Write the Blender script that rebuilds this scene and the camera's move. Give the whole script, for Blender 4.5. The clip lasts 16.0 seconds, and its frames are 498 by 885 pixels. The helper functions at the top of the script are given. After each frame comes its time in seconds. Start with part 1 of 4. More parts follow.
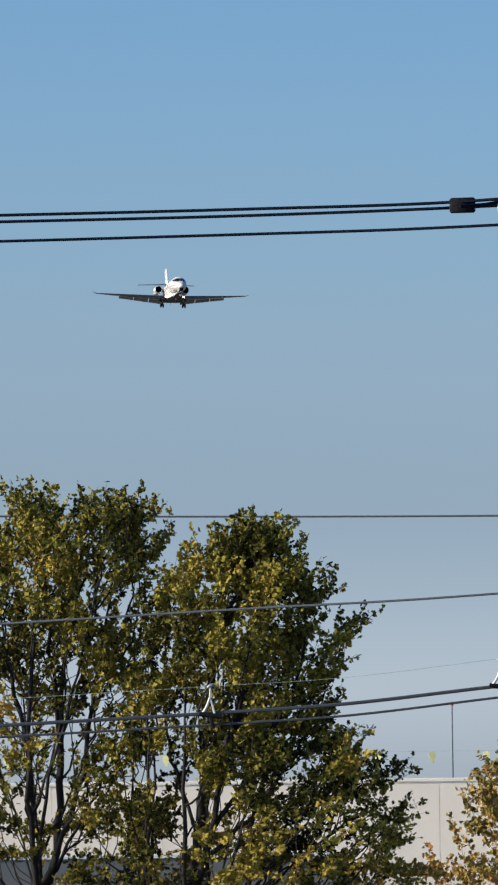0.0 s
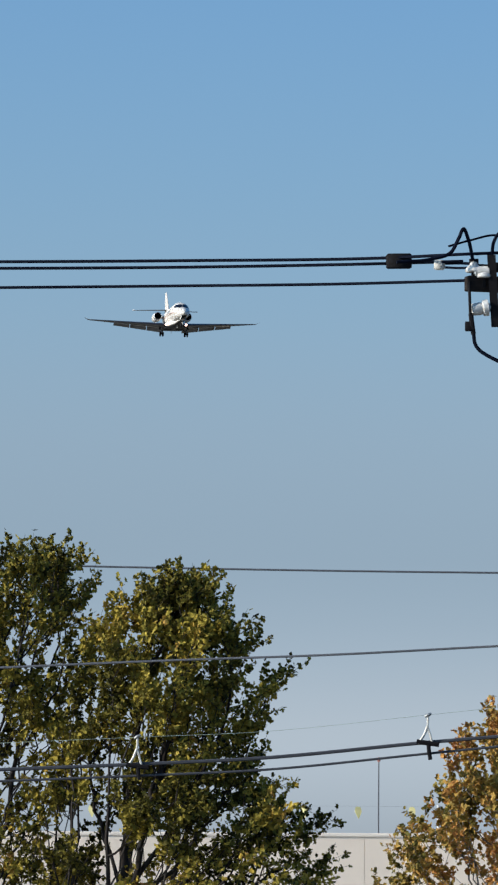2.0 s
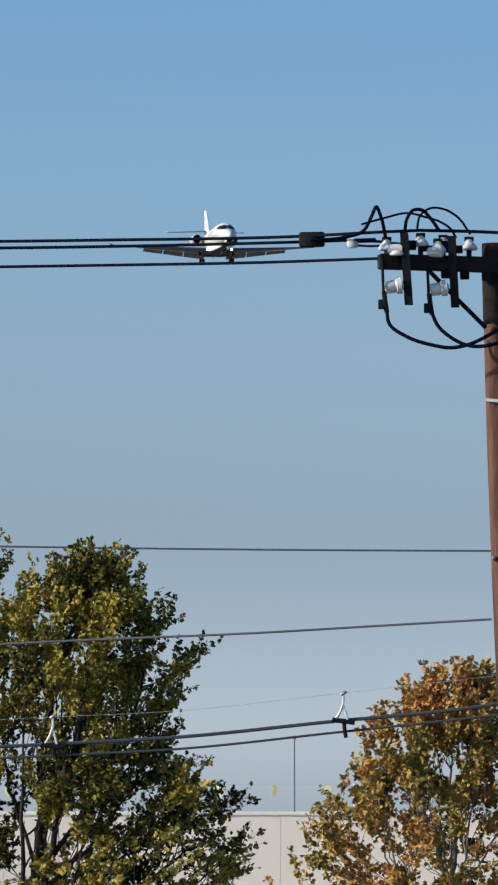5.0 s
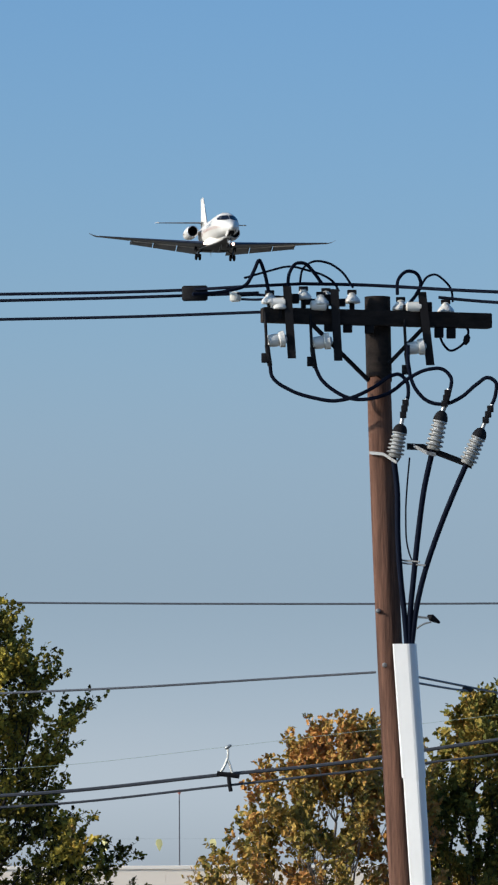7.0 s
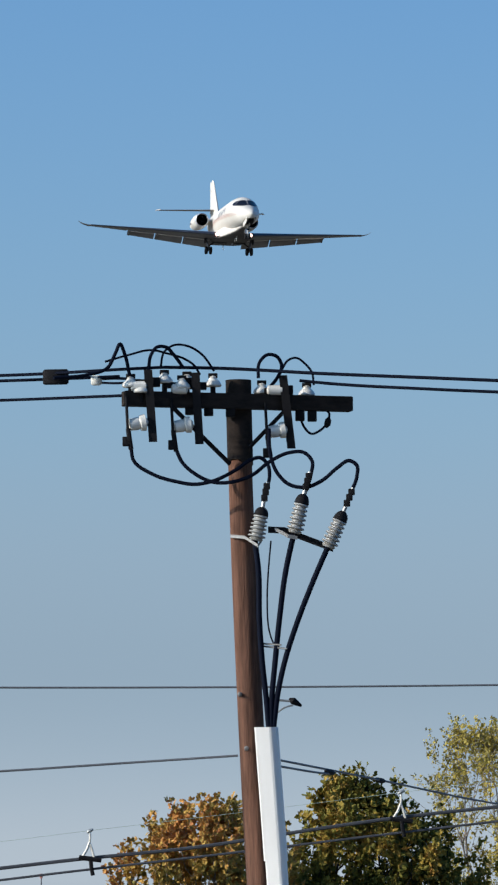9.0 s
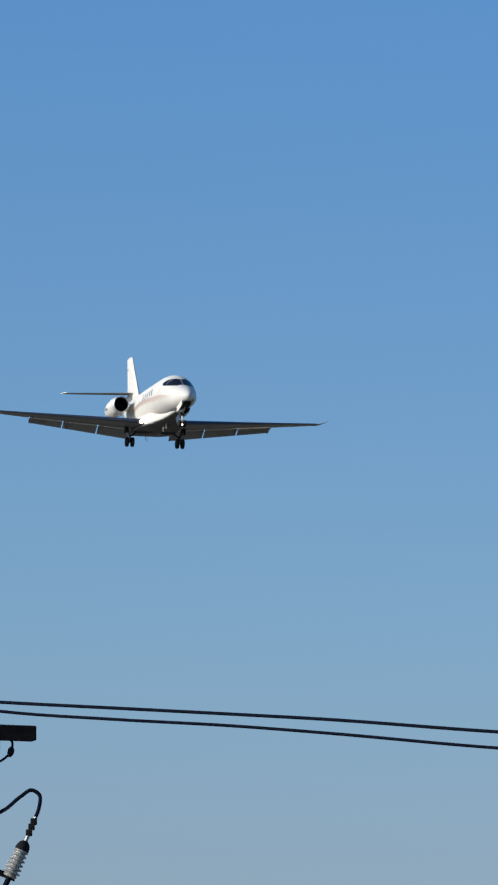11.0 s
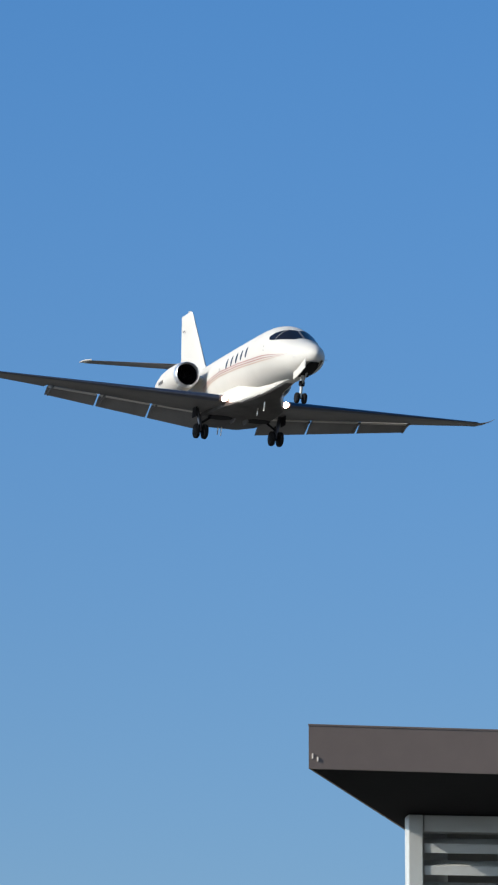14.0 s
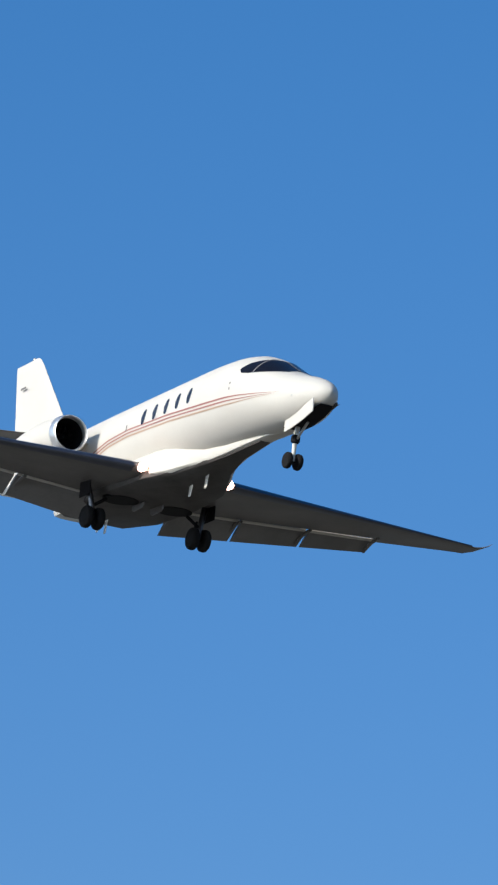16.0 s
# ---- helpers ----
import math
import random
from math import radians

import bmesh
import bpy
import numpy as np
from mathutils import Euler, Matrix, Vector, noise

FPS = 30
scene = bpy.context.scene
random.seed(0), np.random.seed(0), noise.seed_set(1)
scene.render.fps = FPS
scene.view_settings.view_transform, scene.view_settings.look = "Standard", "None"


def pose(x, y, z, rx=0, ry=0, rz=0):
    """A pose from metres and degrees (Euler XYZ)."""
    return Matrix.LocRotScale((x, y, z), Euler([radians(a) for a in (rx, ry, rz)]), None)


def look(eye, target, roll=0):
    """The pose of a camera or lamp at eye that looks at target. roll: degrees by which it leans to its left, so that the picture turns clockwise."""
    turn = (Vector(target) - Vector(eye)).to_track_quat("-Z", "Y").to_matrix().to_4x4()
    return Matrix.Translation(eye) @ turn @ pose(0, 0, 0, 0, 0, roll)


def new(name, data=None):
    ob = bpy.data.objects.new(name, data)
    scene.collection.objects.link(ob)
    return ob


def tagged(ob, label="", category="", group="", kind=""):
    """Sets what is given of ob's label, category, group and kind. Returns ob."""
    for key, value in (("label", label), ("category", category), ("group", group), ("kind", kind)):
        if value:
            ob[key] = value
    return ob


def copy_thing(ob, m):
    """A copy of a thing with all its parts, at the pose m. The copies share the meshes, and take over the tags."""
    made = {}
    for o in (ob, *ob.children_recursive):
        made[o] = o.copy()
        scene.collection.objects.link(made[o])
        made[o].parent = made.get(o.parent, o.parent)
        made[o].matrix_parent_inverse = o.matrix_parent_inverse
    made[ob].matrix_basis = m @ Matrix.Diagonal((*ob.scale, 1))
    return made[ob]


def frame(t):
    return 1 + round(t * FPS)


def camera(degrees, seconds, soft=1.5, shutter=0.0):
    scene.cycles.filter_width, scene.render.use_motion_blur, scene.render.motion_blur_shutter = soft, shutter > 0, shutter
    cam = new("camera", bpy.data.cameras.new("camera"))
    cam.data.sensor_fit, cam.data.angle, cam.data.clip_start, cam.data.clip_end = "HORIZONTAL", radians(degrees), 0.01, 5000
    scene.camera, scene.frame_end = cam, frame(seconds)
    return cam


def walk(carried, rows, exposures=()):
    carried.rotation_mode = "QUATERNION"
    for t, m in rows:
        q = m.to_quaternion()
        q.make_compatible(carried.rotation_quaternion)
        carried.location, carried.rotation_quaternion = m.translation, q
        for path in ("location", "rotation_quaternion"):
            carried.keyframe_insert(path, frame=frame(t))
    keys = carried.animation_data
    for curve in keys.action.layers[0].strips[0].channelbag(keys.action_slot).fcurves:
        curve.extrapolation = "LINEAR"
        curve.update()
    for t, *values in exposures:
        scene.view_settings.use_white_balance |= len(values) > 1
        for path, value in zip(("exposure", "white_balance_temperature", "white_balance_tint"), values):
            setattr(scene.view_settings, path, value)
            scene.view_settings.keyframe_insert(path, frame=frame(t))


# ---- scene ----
import collections

cam = camera(2 * math.degrees(math.atan(441 / 12200)), 16.0, soft=2.3)
EYE = Vector((0, 0, 1.6))

# seconds, turn to the right, tilt up, lean (degrees): a hand-held long lens that pans after the jet
PATH = (
    (0, -3.358, 3.985, -0.66),
    (0.5, -3.450, 4.169, -0.39),
    (1, -3.196, 4.367, -0.18),
    (1.5, -2.823, 4.366, 0.14),
    (2, -2.794, 4.418, 0.42),
    (2.5, -2.695, 4.528, 0.56),
    (3, -2.563, 4.337, 0.43),
    (3.5, -2.399, 4.110, 0.35),
    (3.7, -2.316, 4.144, 0.25),
    (5.8, -1.822, 4.389, -0.08),
    (6, -1.628, 4.554, -0.10),
    (6.5, -1.168, 4.740, -0.19),
    (7, -1.104, 4.691, -0.24),
    (7.5, -0.897, 4.857, -0.34),
    (8, -0.659, 4.874, -0.36),
    (8.5, -0.428, 4.912, -0.42),
    (9, 0.059, 5.378, -0.47),
    (9.5, 0.808, 5.921, -0.39),
    (10, 1.328, 6.497, -0.24),
    (10.2, 1.591, 6.875, -0.01),
    (12.3, 4.579, 8.894, -0.45),
    (12.5, 4.861, 8.941, -0.14),
    (13, 5.563, 9.554, 0.08),
    (13.5, 6.526, 10.239, -0.21),
    (14, 7.943, 10.953, -0.01),
    (14.2, 8.637, 11.319, 0.25),
    (14.5, 9.560, 11.893, 0.49),
    (15, 11.941, 13.043, 0.16),
    (15.5, 14.966, 14.518, 1.17),
    (16, 18.434, 16.206, 1.56),
)


def aim(turn, tilt):
    a, e = radians(turn), radians(tilt)
    return EYE + 100 * Vector((math.cos(e) * math.sin(a), math.cos(e) * math.cos(a), math.sin(e)))


walk(cam, [(t, look(EYE, aim(a, e), r)) for t, a, e, r in PATH], [(0, 0.02), (9.5, 0.02), (10.0, -0.11), (10.5, -0.11), (16.0, -0.08)])

# ---- sky and sun ----
SUN_TURN, SUN_TILT = -107.0, 25.0
world = bpy.data.worlds.new("sky")
scene.world = world
world.use_nodes = True
wn = world.node_tree
sky = wn.nodes.new("ShaderNodeTexSky")
sky.sky_type = "NISHITA"
sky.sun_disc = False
sky.sun_elevation, sky.sun_rotation = radians(SUN_TILT), radians(SUN_TURN)
sky.altitude, sky.air_density, sky.dust_density, sky.ozone_density = 100, 1.0, 2.0, 3.5
# clear autumn air: the hue runs from grey-blue haze low down to deep blue above
parts, deep = wn.nodes.new("ShaderNodeSeparateColor"), wn.nodes.new("ShaderNodeCombineColor")
parts.mode = deep.mode = "HSV"
wn.links.new(sky.outputs[0], parts.inputs[0])


def ranged(s0, s1, v0, v1, channel=1):
    """A value that goes from v0 to v1 as the sky's own saturation (or hue: channel 0) goes from s0 to s1."""
    r = wn.nodes.new("ShaderNodeMapRange")
    r.interpolation_type = "SMOOTHSTEP"
    for i, v in enumerate((s0, s1, v0, v1)):
        r.inputs[i + 1].default_value = v
    wn.links.new(parts.outputs[channel], r.inputs["Value"])
    return r.outputs[0]


def joined(kind, a, b, third=0.0):
    n = wn.nodes.new("ShaderNodeMath")
    n.operation = kind
    for k, v in enumerate((a, b, third)):
        if isinstance(v, float):
            n.inputs[k].default_value = v
        else:
            wn.links.new(v, n.inputs[k])
    return n.outputs[0]


wn.links.new(ranged(0.38, 0.73, 0.582, 0.614), deep.inputs[0])
wn.links.new(joined("MULTIPLY", joined("SMOOTH_MAX", joined("MULTIPLY", parts.outputs[1], 1.335), 0.43, 0.15), ranged(0.33, 0.54, 0.60, 1.0, 0)), deep.inputs[1])
wn.links.new(joined("MULTIPLY", joined("MULTIPLY", parts.outputs[2], ranged(0.27, 0.57, 1.76, 1.0, 0)), ranged(0.55, 0.68, 1.0, 1.08)), deep.inputs[2])
wn.links.new(deep.outputs[0], wn.nodes["Background"].inputs[0])
wn.nodes["Background"].inputs[1].default_value = 0.15
sun = new("sun", bpy.data.lights.new("sun", "SUN"))
sun.data.energy, sun.data.angle, sun.data.color = 4.2, radians(0.5), (1.0, 0.93, 0.82)
sun.matrix_world = look(aim(SUN_TURN, SUN_TILT), EYE)


# ---- materials ----
def material(name, color, rough=0.6, metal=0.0, spread=0.12, size=4.0, grain=60.0, bump=0.15, second=None, stretch=(1, 1, 1), coat=0.0, island=0.0, each=0.0, spec=0.5):
    """A surface with variation at two scales, fine relief, and a chance shift for each island or object."""
    m = bpy.data.materials.new(name)
    m.use_nodes = True
    nt = m.node_tree
    bs = nt.nodes["Principled BSDF"]
    bs.inputs["Roughness"].default_value, bs.inputs["Metallic"].default_value = rough, metal
    bs.inputs["Coat Weight"].default_value, bs.inputs["Specular IOR Level"].default_value = coat, spec
    tc = nt.nodes.new("ShaderNodeTexCoord")
    mp = nt.nodes.new("ShaderNodeMapping")
    mp.inputs["Scale"].default_value = stretch
    nt.links.new(tc.outputs["Object"], mp.inputs["Vector"])
    big, fine = nt.nodes.new("ShaderNodeTexNoise"), nt.nodes.new("ShaderNodeTexNoise")
    for n, s in ((big, size), (fine, grain)):
        n.inputs["Scale"].default_value, n.inputs["Detail"].default_value = s, 5
        nt.links.new(mp.outputs[0], n.inputs["Vector"])
    add = nt.nodes.new("ShaderNodeMath")
    add.operation = "MULTIPLY_ADD"
    add.inputs[1].default_value = 0.35
    nt.links.new(fine.outputs[0], add.inputs[0])
    nt.links.new(big.outputs[0], add.inputs[2])
    ramp = nt.nodes.new("ShaderNodeMapRange")
    ramp.inputs["From Min"].default_value, ramp.inputs["From Max"].default_value = 0.4, 0.95
    nt.links.new(add.outputs[0], ramp.inputs["Value"])
    factor = ramp.outputs[0]
    if island or each:
        src = nt.nodes.new("ShaderNodeNewGeometry" if island else "ShaderNodeObjectInfo")
        mad = nt.nodes.new("ShaderNodeMath")
        mad.operation, mad.use_clamp = "MULTIPLY_ADD", True
        mad.inputs[1].default_value = island or each
        off = nt.nodes.new("ShaderNodeMath")
        off.operation = "SUBTRACT"
        off.inputs[1].default_value = 0.5
        nt.links.new(src.outputs["Random Per Island" if island else "Random"], off.inputs[0])
        nt.links.new(off.outputs[0], mad.inputs[0])
        nt.links.new(factor, mad.inputs[2])
        factor = mad.outputs[0]
    mix = nt.nodes.new("ShaderNodeMix")
    mix.data_type = "RGBA"
    c2 = second or tuple(min(1, c * (1 + spread)) for c in color)
    c1 = color if second else tuple(c * (1 - spread) for c in color)
    mix.inputs["A"].default_value, mix.inputs["B"].default_value = (*c1, 1), (*c2, 1)
    nt.links.new(factor, mix.inputs["Factor"])
    nt.links.new(mix.outputs["Result"], bs.inputs["Base Color"])
    if bump:
        b = nt.nodes.new("ShaderNodeBump")
        b.inputs["Strength"].default_value, b.inputs["Distance"].default_value = bump, 0.01
        nt.links.new(fine.outputs[0], b.inputs["Height"])
        nt.links.new(b.outputs[0], bs.inputs["Normal"])
    return m


def leaf_material(name, colors, size, drift=(0, 0, 0)):
    """Leaves: drifts of colour (in GREENLEAF also of shade) through the crown, each leaf a little different, light
    shining through.
    """
    m = bpy.data.materials.new(name)
    m.use_nodes = True
    nt = m.node_tree
    bs = nt.nodes["Principled BSDF"]
    bs.inputs["Roughness"].default_value = 0.55
    bs.inputs["Specular IOR Level"].default_value = 0.06
    tc, n = nt.nodes.new("ShaderNodeTexCoord"), nt.nodes.new("ShaderNodeTexNoise")
    n.inputs["Scale"].default_value, n.inputs["Detail"].default_value = size, 2
    mp = nt.nodes.new("ShaderNodeMapping")
    mp.inputs["Location"].default_value = drift
    nt.links.new(tc.outputs["Object"], mp.inputs["Vector"])
    nt.links.new(mp.outputs[0], n.inputs["Vector"])
    geo = nt.nodes.new("ShaderNodeNewGeometry")
    mad = nt.nodes.new("ShaderNodeMath")
    mad.operation = "MULTIPLY_ADD"
    mad.inputs[1].default_value = 0.22
    nt.links.new(geo.outputs["Random Per Island"], mad.inputs[0])
    nt.links.new(n.outputs[0], mad.inputs[2])
    rng = nt.nodes.new("ShaderNodeMapRange")
    rng.inputs["From Min"].default_value, rng.inputs["From Max"].default_value = 0.34, 0.88
    nt.links.new(mad.outputs[0], rng.inputs["Value"])
    cr = nt.nodes.new("ShaderNodeValToRGB")
    while len(cr.color_ramp.elements) < len(colors):
        cr.color_ramp.elements.new(0.5)
    for i, (e, c) in enumerate(zip(cr.color_ramp.elements, colors)):
        e.position, e.color = i / (len(colors) - 1), (*c, 1)
    nt.links.new(rng.outputs[0], cr.inputs[0])
    nt.links.new(cr.outputs[0], bs.inputs["Base Color"])
    tr, mx = nt.nodes.new("ShaderNodeBsdfTranslucent"), nt.nodes.new("ShaderNodeMixShader")
    nt.links.new(cr.outputs[0], tr.inputs[0])
    mx.inputs[0].default_value = 0.08
    nt.links.new(bs.outputs[0], mx.inputs[1])
    nt.links.new(tr.outputs[0], mx.inputs[2])
    nt.links.new(mx.outputs[0], nt.nodes["Material Output"].inputs["Surface"])
    return m


def glow(name, color, strength):
    m = bpy.data.materials.new(name)
    m.use_nodes = True
    bs = m.node_tree.nodes["Principled BSDF"]
    bs.inputs["Emission Color"].default_value, bs.inputs["Emission Strength"].default_value = (*color, 1), strength
    return m


WHITE = material("white aircraft paint", (0.59, 0.55, 0.495), 0.5, spread=0.04, size=0.8, grain=14, bump=0.02, spec=0.18)
# wings and tailplane: underside shade is put into this grey; small fittings share it
BELLY = material("grey and shade-darkened aircraft paint", (0.15, 0.138, 0.132), 0.45, spread=0.16, size=0.9, grain=9, bump=0.04, spec=0.2)
# belly shade is put into this colour, darker than the wing grey
KEEL = material("keel paint darkened for shade", (0.075, 0.067, 0.062), 0.6, spread=0.3, size=1.5, grain=9, bump=0.04, spec=0.15)
# flaps: a grey darkened for the shade on their lower faces
FLAPGREY = material("flap paint darkened for shade", (0.19, 0.178, 0.172), 0.5, spread=0.16, size=1.2, grain=12, bump=0.04, spec=0.25)
EDGEMETAL = material("dull edge metal", (0.10, 0.105, 0.13), 0.3, 0.8, spread=0.1, size=3, grain=40, bump=0.03)
POLISH = material("polished aluminium", (0.80, 0.80, 0.81), 0.35, 0.8, spread=0.06, size=3, grain=40, bump=0.03)
STEEL = material("steel", (0.5, 0.5, 0.5), 0.35, 0.9, spread=0.1, size=8, grain=60)
DUCT = material("engine duct", (0.010, 0.009, 0.010), 0.7, size=5, grain=50, spec=0.1)
FAN = material("fan blade titanium", (0.12, 0.12, 0.13), 0.4, 0.9, size=5, grain=50)
COCKPIT = material("cockpit glazing", (0.008, 0.007, 0.010), 0.18, size=2, grain=20, bump=0.0, spec=0.15)
PANE = material("cabin glazing", (0.035, 0.038, 0.05), 0.15, size=2, grain=20, bump=0.0)
RUBBER = material("tyre rubber", (0.012, 0.011, 0.011), 0.9, size=9, grain=70, spec=0.15)
STRIPE_RED = material("maroon stripe paint", (0.36, 0.15, 0.12), 0.35, spread=0.08, size=2, grain=20, bump=0.02)
STRIPE_TAN = material("bronze stripe paint", (0.46, 0.31, 0.22), 0.35, spread=0.08, size=2, grain=20, bump=0.02)
LIGHT = glow("landing lamp", (1.0, 0.62, 0.50), 9.0)
POLEWOOD = material("weathered pole wood", (0.200, 0.098, 0.064), 0.9, size=2.2, grain=16, bump=1.0, second=(0.034, 0.017, 0.012), stretch=(6, 6, 0.35), spec=0.15)
TARWOOD = material("creosoted timber", (0.034, 0.025, 0.021), 0.9, size=3, grain=26, bump=0.6, second=(0.011, 0.009, 0.008), stretch=(0.6, 6, 6), spec=0.12)
PORCELAIN = material("white porcelain", (0.63, 0.60, 0.545), 0.25, spread=0.06, size=9, grain=80, bump=0.03)
POLYMER = material("grey polymer sheds", (0.29, 0.28, 0.26), 0.5, spread=0.1, size=9, grain=80, bump=0.05)
BLACKCABLE = material("black cable jacket", (0.005, 0.007, 0.015), 0.7, size=6, grain=90, bump=0.1, spec=0.04)
GREYCABLE = material("dusty cable jacket", (0.060, 0.062, 0.070), 0.75, size=6, grain=90, bump=0.1, spec=0.1)
GREYWIRE = material("weathered strand", (0.095, 0.098, 0.108), 0.65, 0.0, size=6, grain=90, bump=0.1)
GREENWIRE = material("oxidised copper strand", (0.40, 0.48, 0.40), 0.6, 0.2, size=6, grain=90, bump=0.1)
BANDGREY = material("dull zinc band", (0.20, 0.195, 0.19), 0.6, 0.5, spread=0.2, size=9, grain=60)
GALV = material("galvanised steel", (0.34, 0.34, 0.33), 0.5, 0.7, spread=0.15, size=8, grain=60)
DARKIRON = material("dark iron", (0.011, 0.010, 0.011), 0.75, 0.1, size=8, grain=60, spec=0.12)
PVC = material("white conduit plastic", (0.70, 0.665, 0.625), 0.42, spread=0.04, size=1.3, grain=18, bump=0.04)
CONNECTOR = material("pale connector cover", (0.62, 0.58, 0.50), 0.5, size=9, grain=60)
BARK = material("grey-brown bark", (0.030, 0.021, 0.016), 0.9, size=3, grain=22, bump=0.8, second=(0.013, 0.010, 0.008), stretch=(3, 3, 0.6))
PALEBARK = material("pale bark", (0.26, 0.22, 0.19), 0.9, size=3, grain=22, bump=0.6, second=(0.12, 0.10, 0.085), stretch=(3, 3, 0.6))
# the two darkest tones paint shade inside the crown; the rest is leaf colour
GREENLEAF = leaf_material("green maple leaves with shade tones", ((0.014, 0.015, 0.005), (0.048, 0.043, 0.010), (0.205, 0.168, 0.030), (0.420, 0.315, 0.052), (0.410, 0.205, 0.062)), 0.65, (0, 0, -1.4))
RUSTLEAF = leaf_material("rust maple leaves", ((0.067, 0.066, 0.018), (0.190, 0.154, 0.038), (0.420, 0.270, 0.068), (0.490, 0.222, 0.066), (0.36, 0.145, 0.058)), 0.6)
MIXLEAF = leaf_material("turning maple leaves", ((0.022, 0.027, 0.008), (0.060, 0.066, 0.015), (0.165, 0.150, 0.032), (0.330, 0.220, 0.046), (0.320, 0.140, 0.044)), 0.6)
YELLOWLEAF = leaf_material("yellow leaves", ((0.200, 0.170, 0.060), (0.320, 0.258, 0.070), (0.430, 0.335, 0.075), (0.310, 0.250, 0.095)), 0.6)
BEIGE = material("beige metal cladding", (0.88, 0.73, 0.58), 0.6, spread=0.03, size=0.3, grain=6, bump=0.03, each=0.25)
TRIM = material("pale roof trim", (0.88, 0.76, 0.63), 0.6, spread=0.03, size=0.5, grain=9, bump=0.03)
YELLOW = material("yellow pennant cloth", (0.80, 0.70, 0.30), 0.7, spread=0.1, size=4, grain=30)
FASCIA = material("bronze metal fascia", (0.185, 0.135, 0.108), 0.55, 0.05, spread=0.1, size=0.7, grain=9, bump=0.04)
SOFFIT = material("soffit darkened as shade", (0.009, 0.008, 0.009), 0.8, spread=0.25, size=1, grain=12, spec=0.05)
FRAMEGREY = material("painted louvre metal", (0.56, 0.57, 0.55), 0.5, spread=0.05, size=2, grain=20, bump=0.04)
DARKCLAD = material("dark grey cladding", (0.10, 0.10, 0.10), 0.7, spread=0.1, size=0.5, grain=8)
STUCCO = material("grey stucco", (0.34, 0.33, 0.31), 0.9, spread=0.08, size=0.8, grain=30, bump=0.3)
GROUND = material("dry grass and asphalt", (0.11, 0.10, 0.08), 0.95, size=0.02, grain=0.8, bump=0.3, second=(0.19, 0.17, 0.13))


# ---- mesh helpers ----
def link(ob, parent):
    if parent:
        ob.parent = parent
    return ob


def part(name, bm, mat, parent=None, label="", smooth=True):
    """Links a bmesh as one mesh object under a thing or a part."""
    bmesh.ops.recalc_face_normals(bm, faces=bm.faces[:])
    me = bpy.data.meshes.new(name)
    bm.to_mesh(me)
    bm.free()
    me.materials.append(mat)
    if smooth:
        me.shade_smooth()
        me.set_sharp_from_angle(angle=radians(38))
    return tagged(link(new(name, me), parent), label)


def box(x0, x1, y0, y1, z0, z1, bevel=0.0, bm=None):
    bm = bm or bmesh.new()
    r = bmesh.ops.create_cube(bm, size=1)
    vs = r["verts"]
    for v in vs:
        v.co = Vector(((x0 + x1) / 2 + v.co.x * (x1 - x0), (y0 + y1) / 2 + v.co.y * (y1 - y0), (z0 + z1) / 2 + v.co.z * (z1 - z0)))
    if bevel:
        es = {e for v in vs for e in v.link_edges}
        bmesh.ops.bevel(bm, geom=list(es), offset=bevel, segments=2, affect="EDGES", profile=0.6)
    return bm


def loft(rings, bm=None, caps=True, closed=True):
    """Skin a row of point rings."""
    bm = bm or bmesh.new()
    vr = [[bm.verts.new(p) for p in ring] for ring in rings]
    n = len(rings[0])
    for a, b in zip(vr, vr[1:]):
        for i in range(n if closed else n - 1):
            j = (i + 1) % n
            bm.faces.new((a[i], a[j], b[j], b[i]))
    if caps and closed:
        bm.faces.new(vr[0][::-1])
        bm.faces.new(vr[-1])
    return bm


def bow(points, steps=6):
    """A smooth run of points through the given ones."""
    P = [Vector(p) for p in points]
    if len(P) < 3:
        return P
    out = []
    L = [(q - p).length for p, q in zip(P, P[1:])]
    V = [(P[1] - P[0]) / L[0]] + [((P[i] - P[i - 1]) / L[i - 1] * L[i] + (P[i + 1] - P[i]) / L[i] * L[i - 1]) / (L[i] + L[i - 1]) for i in range(1, len(P) - 1)] + [(P[-1] - P[-2]) / L[-1]]
    for i in range(len(P) - 1):
        a, b, ta, tb = P[i], P[i + 1], V[i] * L[i], V[i + 1] * L[i]
        for k in range(steps):
            s = k / steps
            out.append(a * (2 * s**3 - 3 * s * s + 1) + ta * (s**3 - 2 * s * s + s) + b * (3 * s * s - 2 * s**3) + tb * (s**3 - s * s))
    return out + [P[-1]]


def tube(points, radius, sides=8, bm=None, steps=6, raw=False):
    """A round run of cable or limb; radius is a number or (start, end)."""
    P = [Vector(p) for p in points] if raw else bow(points, steps)
    r0, r1 = radius if isinstance(radius, tuple) else (radius, radius)
    rings, side = [], None
    for i, p in enumerate(P):
        d = (P[min(i + 1, len(P) - 1)] - P[max(i - 1, 0)]).normalized()
        side = (side or Vector((0.3, 0.8, 0.52))) if abs(d.dot(side or Vector((0.3, 0.8, 0.52)))) < 0.98 else Vector((1, 0, 0))
        side = (side - d * side.dot(d)).normalized()
        up = d.cross(side)
        r = r0 + (r1 - r0) * i / (len(P) - 1)
        rings.append([p + r * (math.cos(2 * math.pi * k / sides) * side + math.sin(2 * math.pi * k / sides) * up) for k in range(sides)])
    return loft(rings, bm)


